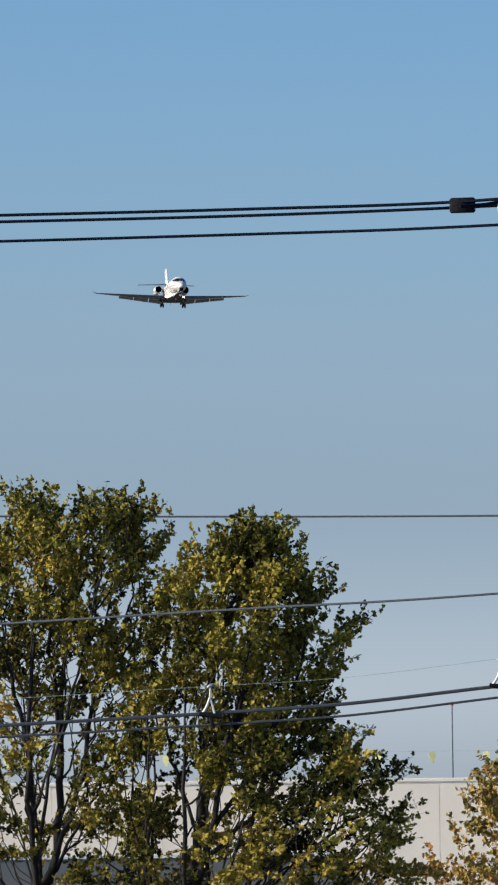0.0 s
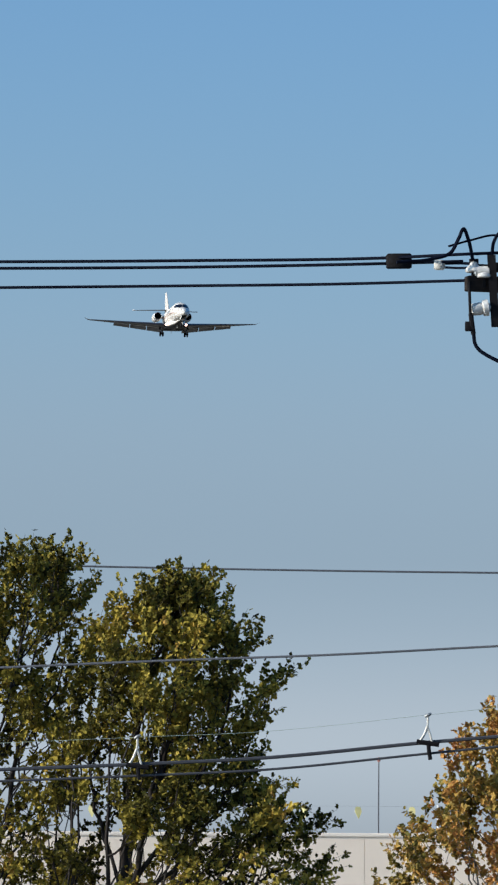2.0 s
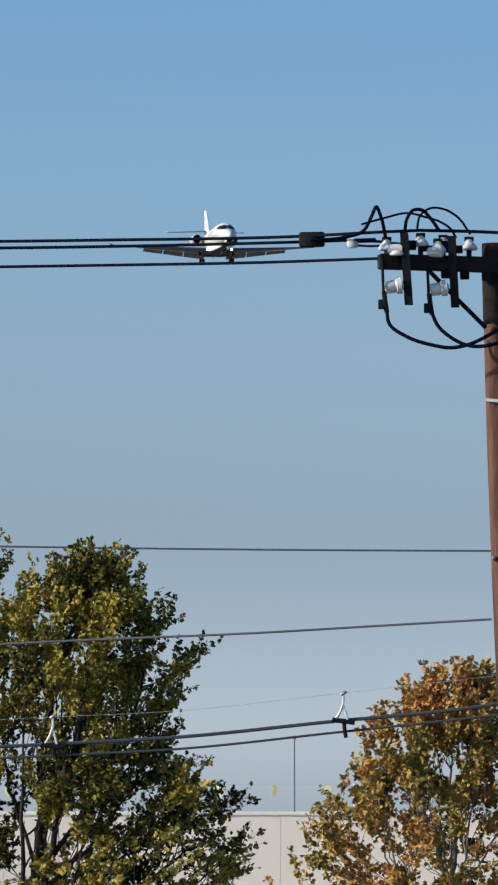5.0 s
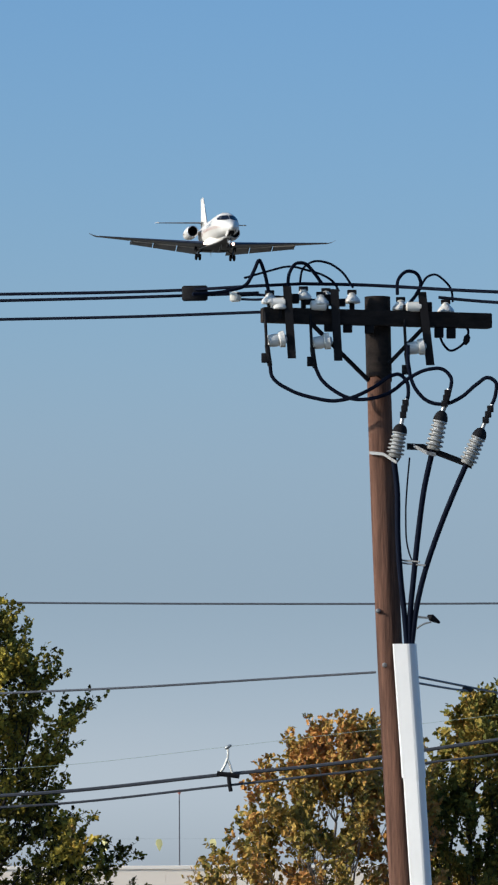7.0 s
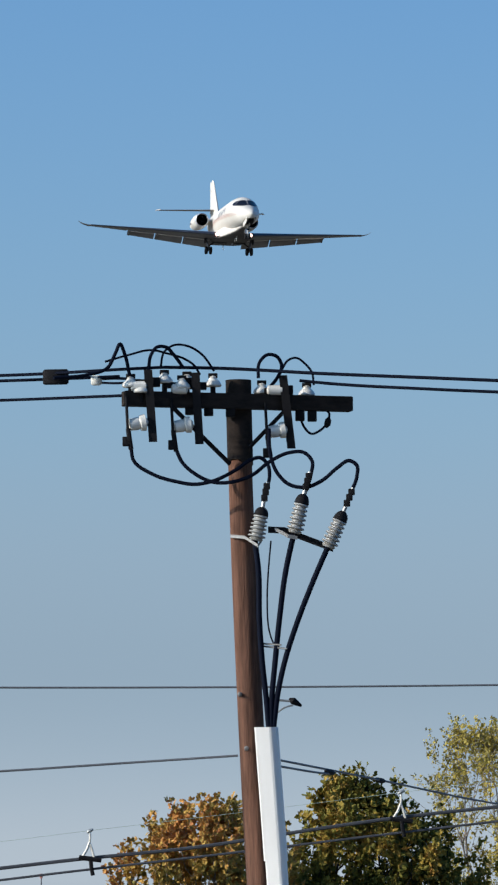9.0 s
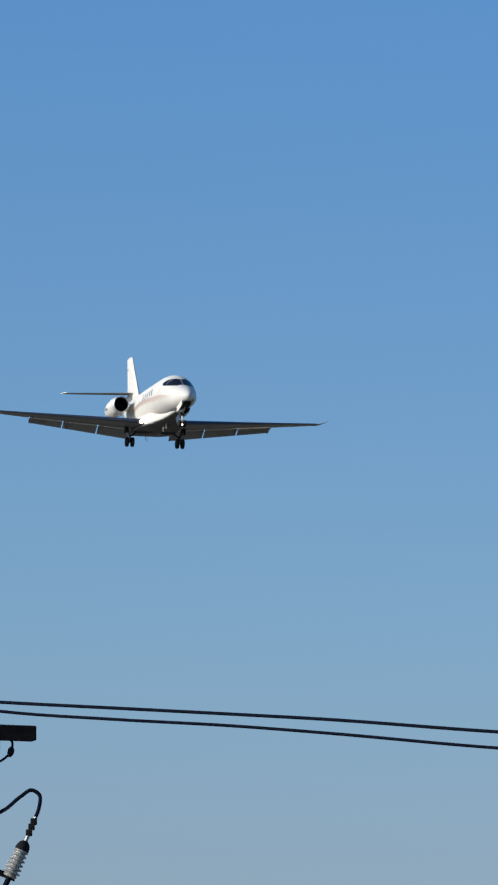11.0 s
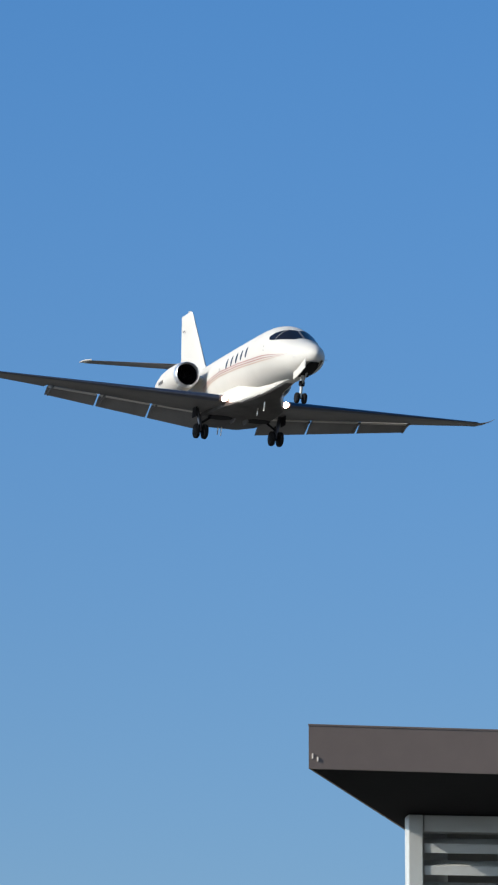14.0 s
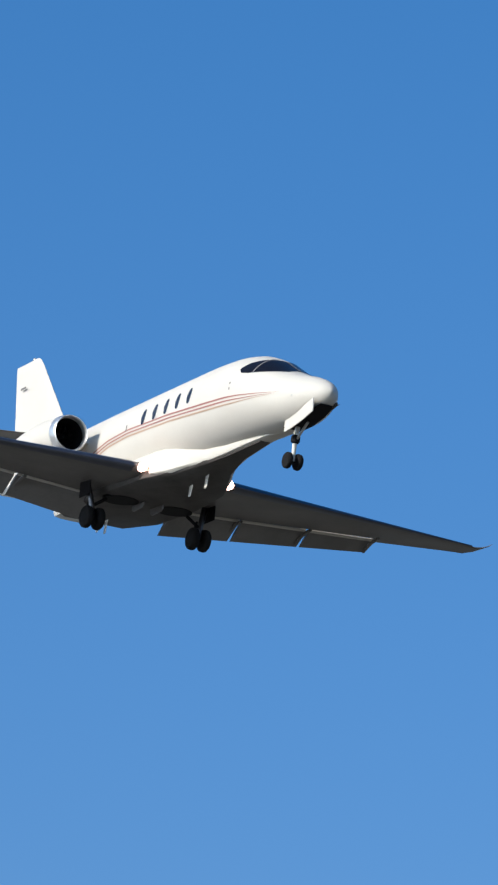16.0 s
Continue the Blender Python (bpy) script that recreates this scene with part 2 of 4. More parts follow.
def lathe(profile, a, b, sides=16, bm=None):
    """Turn a profile of (share of the way, radius) about the line from a to b."""
    a, b = Vector(a), Vector(b)
    d = (b - a).normalized()
    s = d.orthogonal().normalized()
    u = d.cross(s)
    return loft([[a + (b - a) * t + r * (math.cos(2 * math.pi * k / sides) * s + math.sin(2 * math.pi * k / sides) * u) for k in range(sides)] for t, r in profile], bm)


def thing(name, label, category, group="", at=(0, 0, 0)):
    ob = new(name)
    ob.location = at
    return tagged(ob, label, category, group)


# ---- ground ----
bm = bmesh.new()
bmesh.ops.create_grid(bm, x_segments=40, y_segments=40, size=2500)
tagged(part("ground", bm, GROUND), "flat dry grass and asphalt ground", "ground", kind="structure")

# ---- the jet ----
FUS = ((9.95, 0.03, -0.5, -0.56), (9.85, 0.2, -0.32, -0.74), (9.6, 0.38, -0.17, -0.87), (9.2, 0.55, 0.0, -0.98), (8.7, 0.71, 0.15, -1.06), (8.3, 0.81, 0.29, -1.1),
       (7.8, 0.91, 0.56, -1.09), (7.2, 0.99, 0.9, -1.06), (6.5, 1.06, 1.17, -1.03), (5.7, 1.1, 1.31, -1.0), (4.5, 1.11, 1.38, -0.97), (2, 1.12, 1.4, -0.96),
       (-1, 1.13, 1.42, -1.02), (-3, 1.08, 1.42, -0.85), (-5, 0.92, 1.42, -0.45), (-7, 0.6, 1.38, 0.1), (-8.6, 0.32, 1.3, 0.55), (-9.6, 0.1, 1.15, 0.85))
_fx = [r[0] for r in FUS][::-1]


def hull(x):
    """Half width, middle height and half height of the fuselage at x."""
    w = t = b = 0.0
    for d, k in ((-0.18, 0.25), (0, 0.5), (0.18, 0.25)):
        q = min(max(x + d * min(1, max(0, (9.95 - x) / 0.4)), -9.6), 9.95)
        w += k * np.interp(q, _fx, [r[1] for r in FUS][::-1])
        t += k * np.interp(q, _fx, [r[2] for r in FUS][::-1])
        b += k * np.interp(q, _fx, [r[3] for r in FUS][::-1])
    return w, (t + b) / 2, (t - b) / 2


def skin(x, angle, side=1, off=0.0):
    """A point of the fuselage's skin: angle from the crown downwards."""
    w, c, h = hull(x)
    return Vector((x, side * (w + off) * math.sin(angle), c + (h + off) * math.cos(angle)))


def angle_at(x, z):
    _, c, h = hull(x)
    return math.acos(max(-1, min(1, (z - c) / h)))


def patch(rows, side, off=0.007, bm=None):
    """A thin skin on the fuselage: rows of (x, upper angle, lower angle)."""
    bm = bm or bmesh.new()
    n = 6
    grid = [[bm.verts.new(skin(x, a + (b - a) * k / n, side, off)) for k in range(n + 1)] for x, a, b in rows]
    for r, s in zip(grid, grid[1:]):
        for k in range(n):
            bm.faces.new((r[k], r[k + 1], s[k + 1], s[k]))
    return bm


def aerofoil(x_le, chord, y, z, thick=0.12, cut=1.0, twist=0.0, n=11):
    """A closed wing section in the plane y."""
    up, lo = [], []
    for i in range(n):
        s = (1 - math.cos(math.pi * i / (n - 1))) / 2 * cut
        yt = 5 * thick * (0.2969 * math.sqrt(s) - 0.126 * s - 0.3516 * s * s + 0.2843 * s**3 - 0.1015 * s**4)
        camber = 0.02 * 4 * s * (1 - s)
        up.append((s, camber + yt))
        lo.append((s, camber - yt * 0.85))
    ring = up + lo[:0:-1]
    return [Vector((x_le - chord * s, y, z + chord * v - math.sin(twist) * chord * s)) for s, v in ring]


def upright_foil(x_le, chord, z, thick):
    return [Vector((p.x, p.z, z)) for p in aerofoil(x_le, chord, 0, 0, thick)]


def wing_le(y):
    return 2.03 - 0.368 * (y - 1.1)


def wing_z(y):
    return -1.08 + 0.088 * (y - 1.1)


def wing_te(y):
    return -1.98 - 0.035 * (y - 1.1)


def wheel(at, r, width, parent):
    x, y, z = at
    w = width / 2
    tyre = part("tyre", lathe(((0, r * 0.62), (0.03, r * 0.86), (0.18, r * 0.97), (0.36, r), (0.64, r), (0.82, r * 0.97), (0.97, r * 0.86), (1, r * 0.62)), (x, y - w, z), (x, y + w, z), 24), RUBBER, parent, "black rubber tyre")
    part("rim", lathe(((0, r * 0.3), (0.04, r * 0.58), (0.12, r * 0.64), (0.88, r * 0.64), (0.96, r * 0.58), (1, r * 0.3)), (x, y - w * 1.04, z), (x, y + w * 1.04, z), 18), DARKIRON, tyre, "dark metal rim")


def build_jet():
    jet = thing("business_jet", "white twin-engine business jet with maroon stripes and landing gear down", "aeroplane")
    xs = [9.95, 9.93, 9.88, 9.8] + list(np.linspace(9.7, 5.0, 34)) + list(np.linspace(4.6, -9.6, 40))
    fus = part("fuselage", loft([[skin(x, 2 * math.pi * k / 40) for k in range(40)] for x in xs]), WHITE, jet, "glossy white fuselage")
    # cockpit glazing wraps round the nose
    for s in (1, -1):
        rows = []
        for x in np.linspace(8.15, 6.48, 24):
            low = np.interp(x, (6.48, 6.62, 6.95, 7.3, 8.0, 8.15), (0.64, 0.51, 0.44, 0.40, 0.32, 0.30))
            high = np.interp(x, (6.48, 6.7, 7.0, 7.2, 7.4), (0.66, 0.80, 0.86, 0.86, 0.82))
            top = angle_at(x, high) if x < 7.4 else 0.0
            rows.append((x, top, max(top + 0.01, angle_at(x, low))))
        glass = part("windscreen", patch(rows, s, 0.008), COCKPIT, jet, "dark cockpit windscreen")
        bm = patch([(x, angle_at(x, 0.88), angle_at(x, 0.42)) for x in (7.17, 7.11)], s, 0.013)
        part("window_post", bm, BELLY, glass, "grey window post")
        bm = patch([(x, 0.0, 0.05) for x in np.linspace(7.38, 8.14, 8)], s, 0.014)
        part("centre_post", bm, BELLY, glass, "grey windscreen post")
    # five cabin windows a side, and small plates
    for s in (1, -1):
        for i in range(5):
            xc, zc = 1.36 + 0.652 * i, 0.47
            rows = []
            for k in range(9):
                u = -1 + 2 * k / 8
                hh = 0.215 * (1 - abs(u) ** 2.6) ** 0.5 + 0.002
                x = xc + 0.115 * u
                rows.append((x, angle_at(x, zc + hh), angle_at(x, zc - hh)))
            part("cabin_window", patch(rows, s, 0.008), PANE, jet, "grey oval cabin window")
        for xc, zc, hp in ((0.42, 0.36, 0.09), (6.25, 0.15, 0.03), (6.25, 0.3, 0.03)):
            part("service_plate", patch([(xc - 0.03, angle_at(xc, zc + hp), angle_at(xc, zc - hp)), (xc + 0.03, angle_at(xc, zc + hp), angle_at(xc, zc - hp))], s, 0.009), BELLY, jet, "small grey access plate")
        for off, wid, mat, end in ((0.09, 0.042, STRIPE_RED, 8.5), (0.0, 0.038, STRIPE_RED, 8.3), (-0.09, 0.045, STRIPE_TAN, 8.1)):
            rows = []
            for x in np.linspace(-1.9, end, 50):
                z = np.interp(x, (-1.9, -0.6, 0.5, 2.9, 6.1, 8.3), (-0.06, 0.15, 0.2, 0.1, -0.14, -0.38)) + off * min(1, (end + 0.6 - x) / 2.5)
                wd = wid * min(1, (end + 0.3 - x) / 3.0)
                rows.append((x, angle_at(x, z + wd / 2), angle_at(x, z - wd / 2)))
            part("stripe", patch(rows, s, 0.006), mat, jet, "thin curved painted stripe")
    # belly fairing under the wing joint
    # heights: x, half width, upper edge, chine, flat bottom
    fair = ((7.1, 0.08, -0.98, -1.02, -1.06), (6.8, 0.2, -0.93, -1.0, -1.08), (5.8, 0.29, -0.88, -1.02, -1.12), (4.8, 0.36, -0.86, -1.07, -1.16), (3.9, 0.5, -0.82, -1.14, -1.22), (3.3, 0.7, -0.76, -1.18, -1.26), (2.8, 0.9, -0.7, -1.24, -1.34), (2.3, 1.06, -0.66, -1.25, -1.38),
            (1.8, 1.18, -0.66, -1.2, -1.36), (0, 1.3, -0.66, -1.15, -1.36), (-2, 1.3, -0.6, -1.1, -1.3), (-3.6, 1.0, -0.5, -1.0, -1.15), (-4.8, 0.6, -0.4, -0.8, -0.9), (-5.6, 0.15, -0.4, -0.55, -0.6))
    rings = []
    for x, w, zu, zc, zl in fair:
        half = [(0.0, zu + 0.25), (0.75 * w, zu + 0.12), (0.94 * w, zu - 0.02), (w, (zu + zc) / 2), (w, zc), (0.93 * w, zc + (zl - zc) * 0.6), (0.7 * w, zl + 0.01)]
        rings.append([Vector((x, y, z)) for y, z in half] + [Vector((x, 0, zl))] + [Vector((x, -y, z)) for y, z in half[:0:-1]])
    part("belly_fairing", loft(rings), WHITE, jet, "white belly fairing")
    # dark panel over the white fairing, drawn for the shade under wing and belly
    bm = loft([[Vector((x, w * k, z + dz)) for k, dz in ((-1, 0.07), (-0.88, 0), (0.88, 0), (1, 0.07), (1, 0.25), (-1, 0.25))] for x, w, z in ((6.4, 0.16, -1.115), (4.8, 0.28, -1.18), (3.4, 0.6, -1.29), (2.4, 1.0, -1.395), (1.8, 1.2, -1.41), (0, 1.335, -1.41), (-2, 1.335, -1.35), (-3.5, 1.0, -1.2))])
    part("keel_panel", bm, KEEL, jet, "keel panel darkened for belly shade")
    for s in (1, -1):
        # wing with its flap bay cut away, and the upswept tip
        secs = []
        for y, cut in ((0.6, 1), (1.15, 1), (1.16, 0.8), (2.5, 0.8), (4.5, 0.79), (6.2, 0.78), (7.62, 0.77), (7.66, 1), (8.6, 1), (9.6, 1), (10.3, 1)):
            le, te = wing_le(y), wing_te(y)
            secs.append(aerofoil(le, le - te, s * y, wing_z(y), 0.125 - 0.003 * y, cut))
        for y, le, ch, dz in ((10.65, -1.5, 0.78, 0.03), (10.95, -1.63, 0.6, 0.09), (11.2, -1.76, 0.4, 0.18), (11.38, -1.88, 0.18, 0.28)):
            secs.append(aerofoil(le, ch, s * y, wing_z(y) + dz - 0.05, 0.09))
        wing = part("wing", loft(secs), BELLY, jet, "swept wing, grey deepened for underside shade")
        lead = []
        for y in np.linspace(1.5, 10.5, 12):
            le, te = wing_le(y), wing_te(y)
            ring = aerofoil(le + 0.012, (le - te), s * y, wing_z(y), 0.135 - 0.003 * y, 0.06, n=7)
            lead.append(ring)
        part("leading_edge", loft(lead), EDGEMETAL, wing, "dull metal leading edge")
        part("landing_lamp", lathe(((0, 0.02), (0.3, 0.12), (0.75, 0.12), (1, 0.03)), (1.75, s * 1.28, -1.06), (2.08, s * 1.28, -1.06), 14), LIGHT, wing, "lit landing lamp")
        # three lowered flap panels
        for y0, y1 in ((1.2, 3.33), (3.41, 5.48), (5.56, 7.6)):
            rings = []
            for y in (y0, (y0 + y1) / 2, y1):
                le, te = wing_le(y), wing_te(y)
                c = (le - te) * 0.22 + 0.08
                x0, z0 = le - (le - te) * 0.80, wing_z(y) - 0.055
                ring = []
                for p in aerofoil(0, c, s * y, 0, 0.13, n=7):
                    a = radians(33)
                    ring.append(Vector((x0 + p.x * math.cos(a) + p.z * math.sin(a) * -1, p.y, z0 + p.x * math.sin(a) + p.z * math.cos(a))))
                rings.append(ring)
            flap = part("flap", loft(rings), FLAPGREY, wing, "lowered flap, grey deepened for shade")
            # the pale rounded nose of the flap shows in the slot
            nose = []
            for y in (y0 + 0.02, (y0 + y1) / 2, y1 - 0.02):
                le, te = wing_le(y), wing_te(y)
                nose.append((le - (le - te) * 0.80 - 0.02, s * y, wing_z(y) - 0.045))
            part("flap_nose", tube(nose, 0.05, 8), WHITE, flap, "white flap nose")
            ym = y1 - 0.1
            part("flap_track", tube(((wing_te(ym) + 0.95, s * ym, wing_z(ym) - 0.14), (wing_te(ym) + 0.5, s * ym, wing_z(ym) - 0.2), (wing_te(ym) + 0.1, s * ym, wing_z(ym) - 0.34)), 0.05, 6), BELLY, wing, "grey flap track")
        # tailplane half
        st = [aerofoil(-6.95 - 0.42 * y, 2.05 - 0.24 * y, s * y, 2.02 + 0.018 * y, 0.038, twist=-0.075) for y in (0.05, 1.4, 2.8, 3.9)]
        st += [aerofoil(-8.68, 0.95, s * 4.1, 2.1, 0.06, twist=-0.075), aerofoil(-8.86, 0.7, s * 4.2, 2.1, 0.05, twist=-0.075)]
        stab = part("tailplane", loft(st), BELLY, jet, "tailplane, grey deepened for underside shade")
        part("tailplane_tip", loft([aerofoil(-8.5, 1.16, s * 4.0, 2.09, 0.09, twist=-0.075), aerofoil(-8.66, 1.0, s * 4.14, 2.1, 0.08, twist=-0.075), aerofoil(-8.9, 0.66, s * 4.25, 2.1, 0.07, twist=-0.075)]), WHITE, stab, "white tip cap")
        # engine
        yc, zc = s * 1.94, 0.44
        prof = ((-1.25, 0.455), (-1.3, 0.492), (-1.5, 0.535), (-2.0, 0.57), (-2.8, 0.575), (-3.6, 0.53), (-4.3, 0.44), (-4.7, 0.37))

        def ring(x, r):
            return [Vector((x, yc + r * math.cos(2 * math.pi * k / 32), zc + r * math.sin(2 * math.pi * k / 32))) for k in range(32)]
        eng = part("engine_nacelle", loft([ring(x, r) for x, r in prof[2:]], caps=False), WHITE, jet, "white engine nacelle")
        part("inlet_lip", loft([ring(x, r) for x, r in ((-1.51, 0.534), (-1.32, 0.513), (-1.24, 0.494), (-1.225, 0.476), (-1.26, 0.455), (-1.45, 0.442))], caps=False), POLISH, eng, "polished inlet lip")
        part("inlet_duct", loft([ring(x, r) for x, r in ((-1.44, 0.443), (-1.9, 0.445), (-2.2, 0.445), (-2.21, 0.02))], caps=False), DUCT, eng, "dark inlet duct")
        bm = bmesh.new()
        for k in range(18):
            a = 2 * math.pi * k / 18
            pts = []
            for r, tw in ((0.1, 0.1), (0.25, 0.2), (0.4, 0.3)):
                for e in (-1, 1):
                    pts.append(bm.verts.new((-2.02 + 0.06 * e, yc + r * math.cos(a + e * tw * 0.5), zc + r * math.sin(a + e * tw * 0.5))))
            bm.faces.new((pts[0], pts[1], pts[3], pts[2]))
            bm.faces.new((pts[2], pts[3], pts[5], pts[4]))
        part("fan", bm, FAN, eng, "dark fan blades")
        part("spinner", lathe(((0, 0.12), (0.4, 0.1), (0.8, 0.05), (1, 0.008)), (-2.05, yc, zc), (-1.75, yc, zc), 14), DUCT, eng)
        part("exhaust", loft([ring(x, r) for x, r in ((-4.69, 0.372), (-4.75, 0.34), (-4.4, 0.33), (-4.3, 0.05))], caps=False), STEEL, eng, "grey exhaust nozzle")
        for k in range(3):
            part("registration_bar", box(-3.05 - 0.22 * k, -2.9 - 0.22 * k, yc + s * 0.562, yc + s * (0.582 - 0.004 * k), zc - 0.16, zc - 0.03), BELLY, eng, "small grey painted bar")
        part("pylon", loft([aerofoil(-1.9, 2.5, s * 0.9, 0.48, 0.13), aerofoil(-2.0, 2.3, s * 1.48, 0.45, 0.12)]), WHITE, eng, "white pylon")
        # main gear leg with two wheels
        leg = part("main_gear", tube(((-0.35, s * 1.75, wing_z(1.7) - 0.1), (-0.28, s * 1.62, -1.7), (-0.25, s * 1.58, -2.05)), (0.085, 0.07), 10), FAN, jet, "dark steel main landing gear leg")
        part("side_brace", tube(((-0.3, s * 1.2, -1.45), (-0.28, s * 1.6, -1.72)), 0.045, 8), DARKIRON, leg)
        part("torque_link", tube(((-0.45, s * 1.6, -1.5), (-0.62, s * 1.6, -1.78), (-0.28, s * 1.58, -1.98)), 0.035, 6), DARKIRON, leg)
        part("axle", tube(((-0.25, s * 1.34, -2.05), (-0.25, s * 1.82, -2.05)), 0.05, 8), DARKIRON, leg)
        part("gear_door", box(-0.55, 0.05, s * 1.86 - 0.015, s * 1.86 + 0.015, -1.5, -1.05, 0.01), DARKIRON, leg, "dark gear door")
        part("wheel_well", loft([[Vector((-0.25 + 0.44 * math.cos(g), s * (0.80 + 0.5 * math.sin(g)), z)) for g in [2 * math.pi * k / 24 for k in range(24)]] for z in (-1.425, -1.37)]), DUCT, jet, "open dark wheel well")
        part("well_door", loft([[Vector((x, s * (0.24 + k), z)) for k, z in ((0.0, -1.39), (0.03, -1.39), (0.05, -1.58 + e), (0.02, -1.58 + e))] for x, e in ((-0.6, 0.06), (-0.5, 0.0), (0.05, 0.0), (0.16, 0.06))]), BELLY, jet, "open grey wheel well door")
        for e in (-0.17, 0.17):
            wheel((-0.25, s * 1.58 + e, -2.05), 0.305, 0.2, leg)
    fin = part("fin", loft([upright_foil(le, le - te, z, th) for z, le, te, th in ((0.9, -4.3, -8.8, 0.07), (1.4, -4.95, -8.9, 0.085), (1.8, -5.55, -9.0, 0.09), (2.6, -6.22, -9.1, 0.09), (4.2, -7.57, -9.28, 0.09), (4.4, -7.77, -9.3, 0.08), (4.47, -7.95, -9.28, 0.05))]), WHITE, jet, "tall white tail fin")
    part("beacon", lathe(((0, 0.05), (0.6, 0.045), (1, 0.01)), (-8.2, 0, 4.45), (-8.2, 0, 4.53), 10), PORCELAIN, fin)
    part("tail_bullet", lathe(((0, 0.02), (0.15, 0.11), (0.6, 0.13), (1, 0.02)), (-6.7, 0, 2.05), (-9.5, 0, 2.05), 14), WHITE, fin)
    for s in (1, -1):
        part("registration_mark", box(-8.75, -8.45, s * 0.092 - 0.005, s * 0.092 + 0.005, 3.68, 3.74), BELLY, fin, "small grey painted mark")
    # nose gear and its doors
    leg = part("nose_gear", tube(((8.2, 0, -1.0), (8.1, 0, -1.5), (8.05, 0, -1.98)), (0.07, 0.055), 10), PORCELAIN, jet, "white nose landing gear leg")
    part("drag_brace", tube(((8.75, 0, -1.08), (8.15, 0, -1.45)), 0.035, 8), STEEL, leg)
    part("steering_collar", lathe(((0, 0.09), (0.2, 0.12), (0.8, 0.12), (1, 0.08)), (8.14, 0, -1.3), (8.1, 0, -1.52), 12), DARKIRON, leg)
    part("axle", tube(((8.05, -0.2, -1.98), (8.05, 0.2, -1.98)), 0.035, 8), DARKIRON, leg)
    for e in (-0.15, 0.15):
        wheel((8.05, e, -1.98), 0.215, 0.15, leg)
    for s in (1, -1):
        fall = 0.36 if s < 0 else 0.07
        lean = 0.0 if s < 0 else 0.03
        door = loft([[Vector((x, s * ((0.36 if s < 0 else 0.28) + dy), z)) for dy, z in ((0.0, zt), (0.6 * lean, zt - 0.5 * fall), (lean, zt - fall), (lean + 0.025, zt - fall), (0.6 * lean + 0.025, zt - 0.5 * fall), (0.025, zt))] for x, zt in ((8.2, -0.95), (8.6, -0.92), (9.1, -0.85), (9.7, -0.72))])
        # the door away from the sun gets the darker colour for its shade
        part("nose_gear_door", door, WHITE if s < 0 else BELLY, jet, "open white nose gear door" if s < 0 else "half-open nose gear door, darkened for its shaded side")
    part("nose_bay", loft([[Vector((x, w * c, z + 0.012 * q)) for c, q in ((-1, -1), (1, -1), (1, 1), (-1, 1))] for x, w, z in ((7.9, 0.26, -1.1), (8.5, 0.28, -1.08), (9.2, 0.26, -0.985), (9.7, 0.18, -0.85))]), DUCT, jet, "open dark nose gear bay")
    # aerials
    for x, z, h in ((4.1, 1.36, 0.2),):
        part("blade_aerial", loft([upright_foil(x, 0.34, z, 0.12), upright_foil(x - 0.12, 0.2, z + h, 0.1)]), PORCELAIN, jet, "white blade aerial")
    for x, y, z, h in ((3.3, -0.35, -1.3, 0.34), (2.4, -0.7, -1.38, 0.3), (-2.6, 0.0, -1.3, 0.36), (-3.1, 0.25, -1.22, 0.3)):
        part("belly_aerial", loft([upright_foil(x, 0.2, z, 0.16), upright_foil(x - 0.1, 0.13, z - h, 0.14)]), PORCELAIN, jet, "white belly aerial")
    for s in (1, -1):
        part("pitot_probe", tube(((8.95, s * 0.62, -0.55), (9.0, s * 0.67, -0.57), (9.1, s * 0.68, -0.565)), 0.008, 6), STEEL, jet)
    return jet


jet = build_jet()


# ---- the utility pole ----
POLE_Y = 73.0


def at_pole(x, z, dy=0.0):
    """A spot of the pole head, given in its upright plane, moved dy back along the sight line."""
    k = 1 + dy / POLE_Y
    return Vector((x * k, POLE_Y + dy, 1.6 + (z - 1.6) * k))


def arm_dy(x):
    """The cross-arm runs back to the right."""
    return 0.33 * (x + 0.05) - 0.2


def insulator(parent, p, tall=0.115, r=0.092):
    """A skirted porcelain pin insulator on its steel pin."""
    p = Vector(p)
    body = part("insulator", lathe(((0, 0.03), (0.02, r * 0.9), (0.14, r), (0.34, r * 0.93), (0.55, r * 0.72), (0.72, r * 0.5), (0.82, r * 0.46), (0.92, r * 0.5), (1, 0.03)), p, p + Vector((0, 0, tall)), 18), PORCELAIN, parent, "white porcelain pin insulator")
    part("pin", tube((p - Vector((0, 0, 0.1)), p + Vector((0, 0, 0.02))), 0.028, 6), DARKIRON, body)
    part("tie_clamp", box(p.x - 0.05, p.x + 0.05, p.y - 0.03, p.y + 0.03, p.z + tall - 0.02, p.z + tall + 0.03, 0.01), DARKIRON, body)


def pole_x(z):
    """The shaft bends a little: its middle at height z."""
    d = min(9.13 - z, 5.3)
    return -0.033 + 0.012 * d + 0.0045 * d * d + 0.05 * max(0.0, 9.13 - z - 5.3)


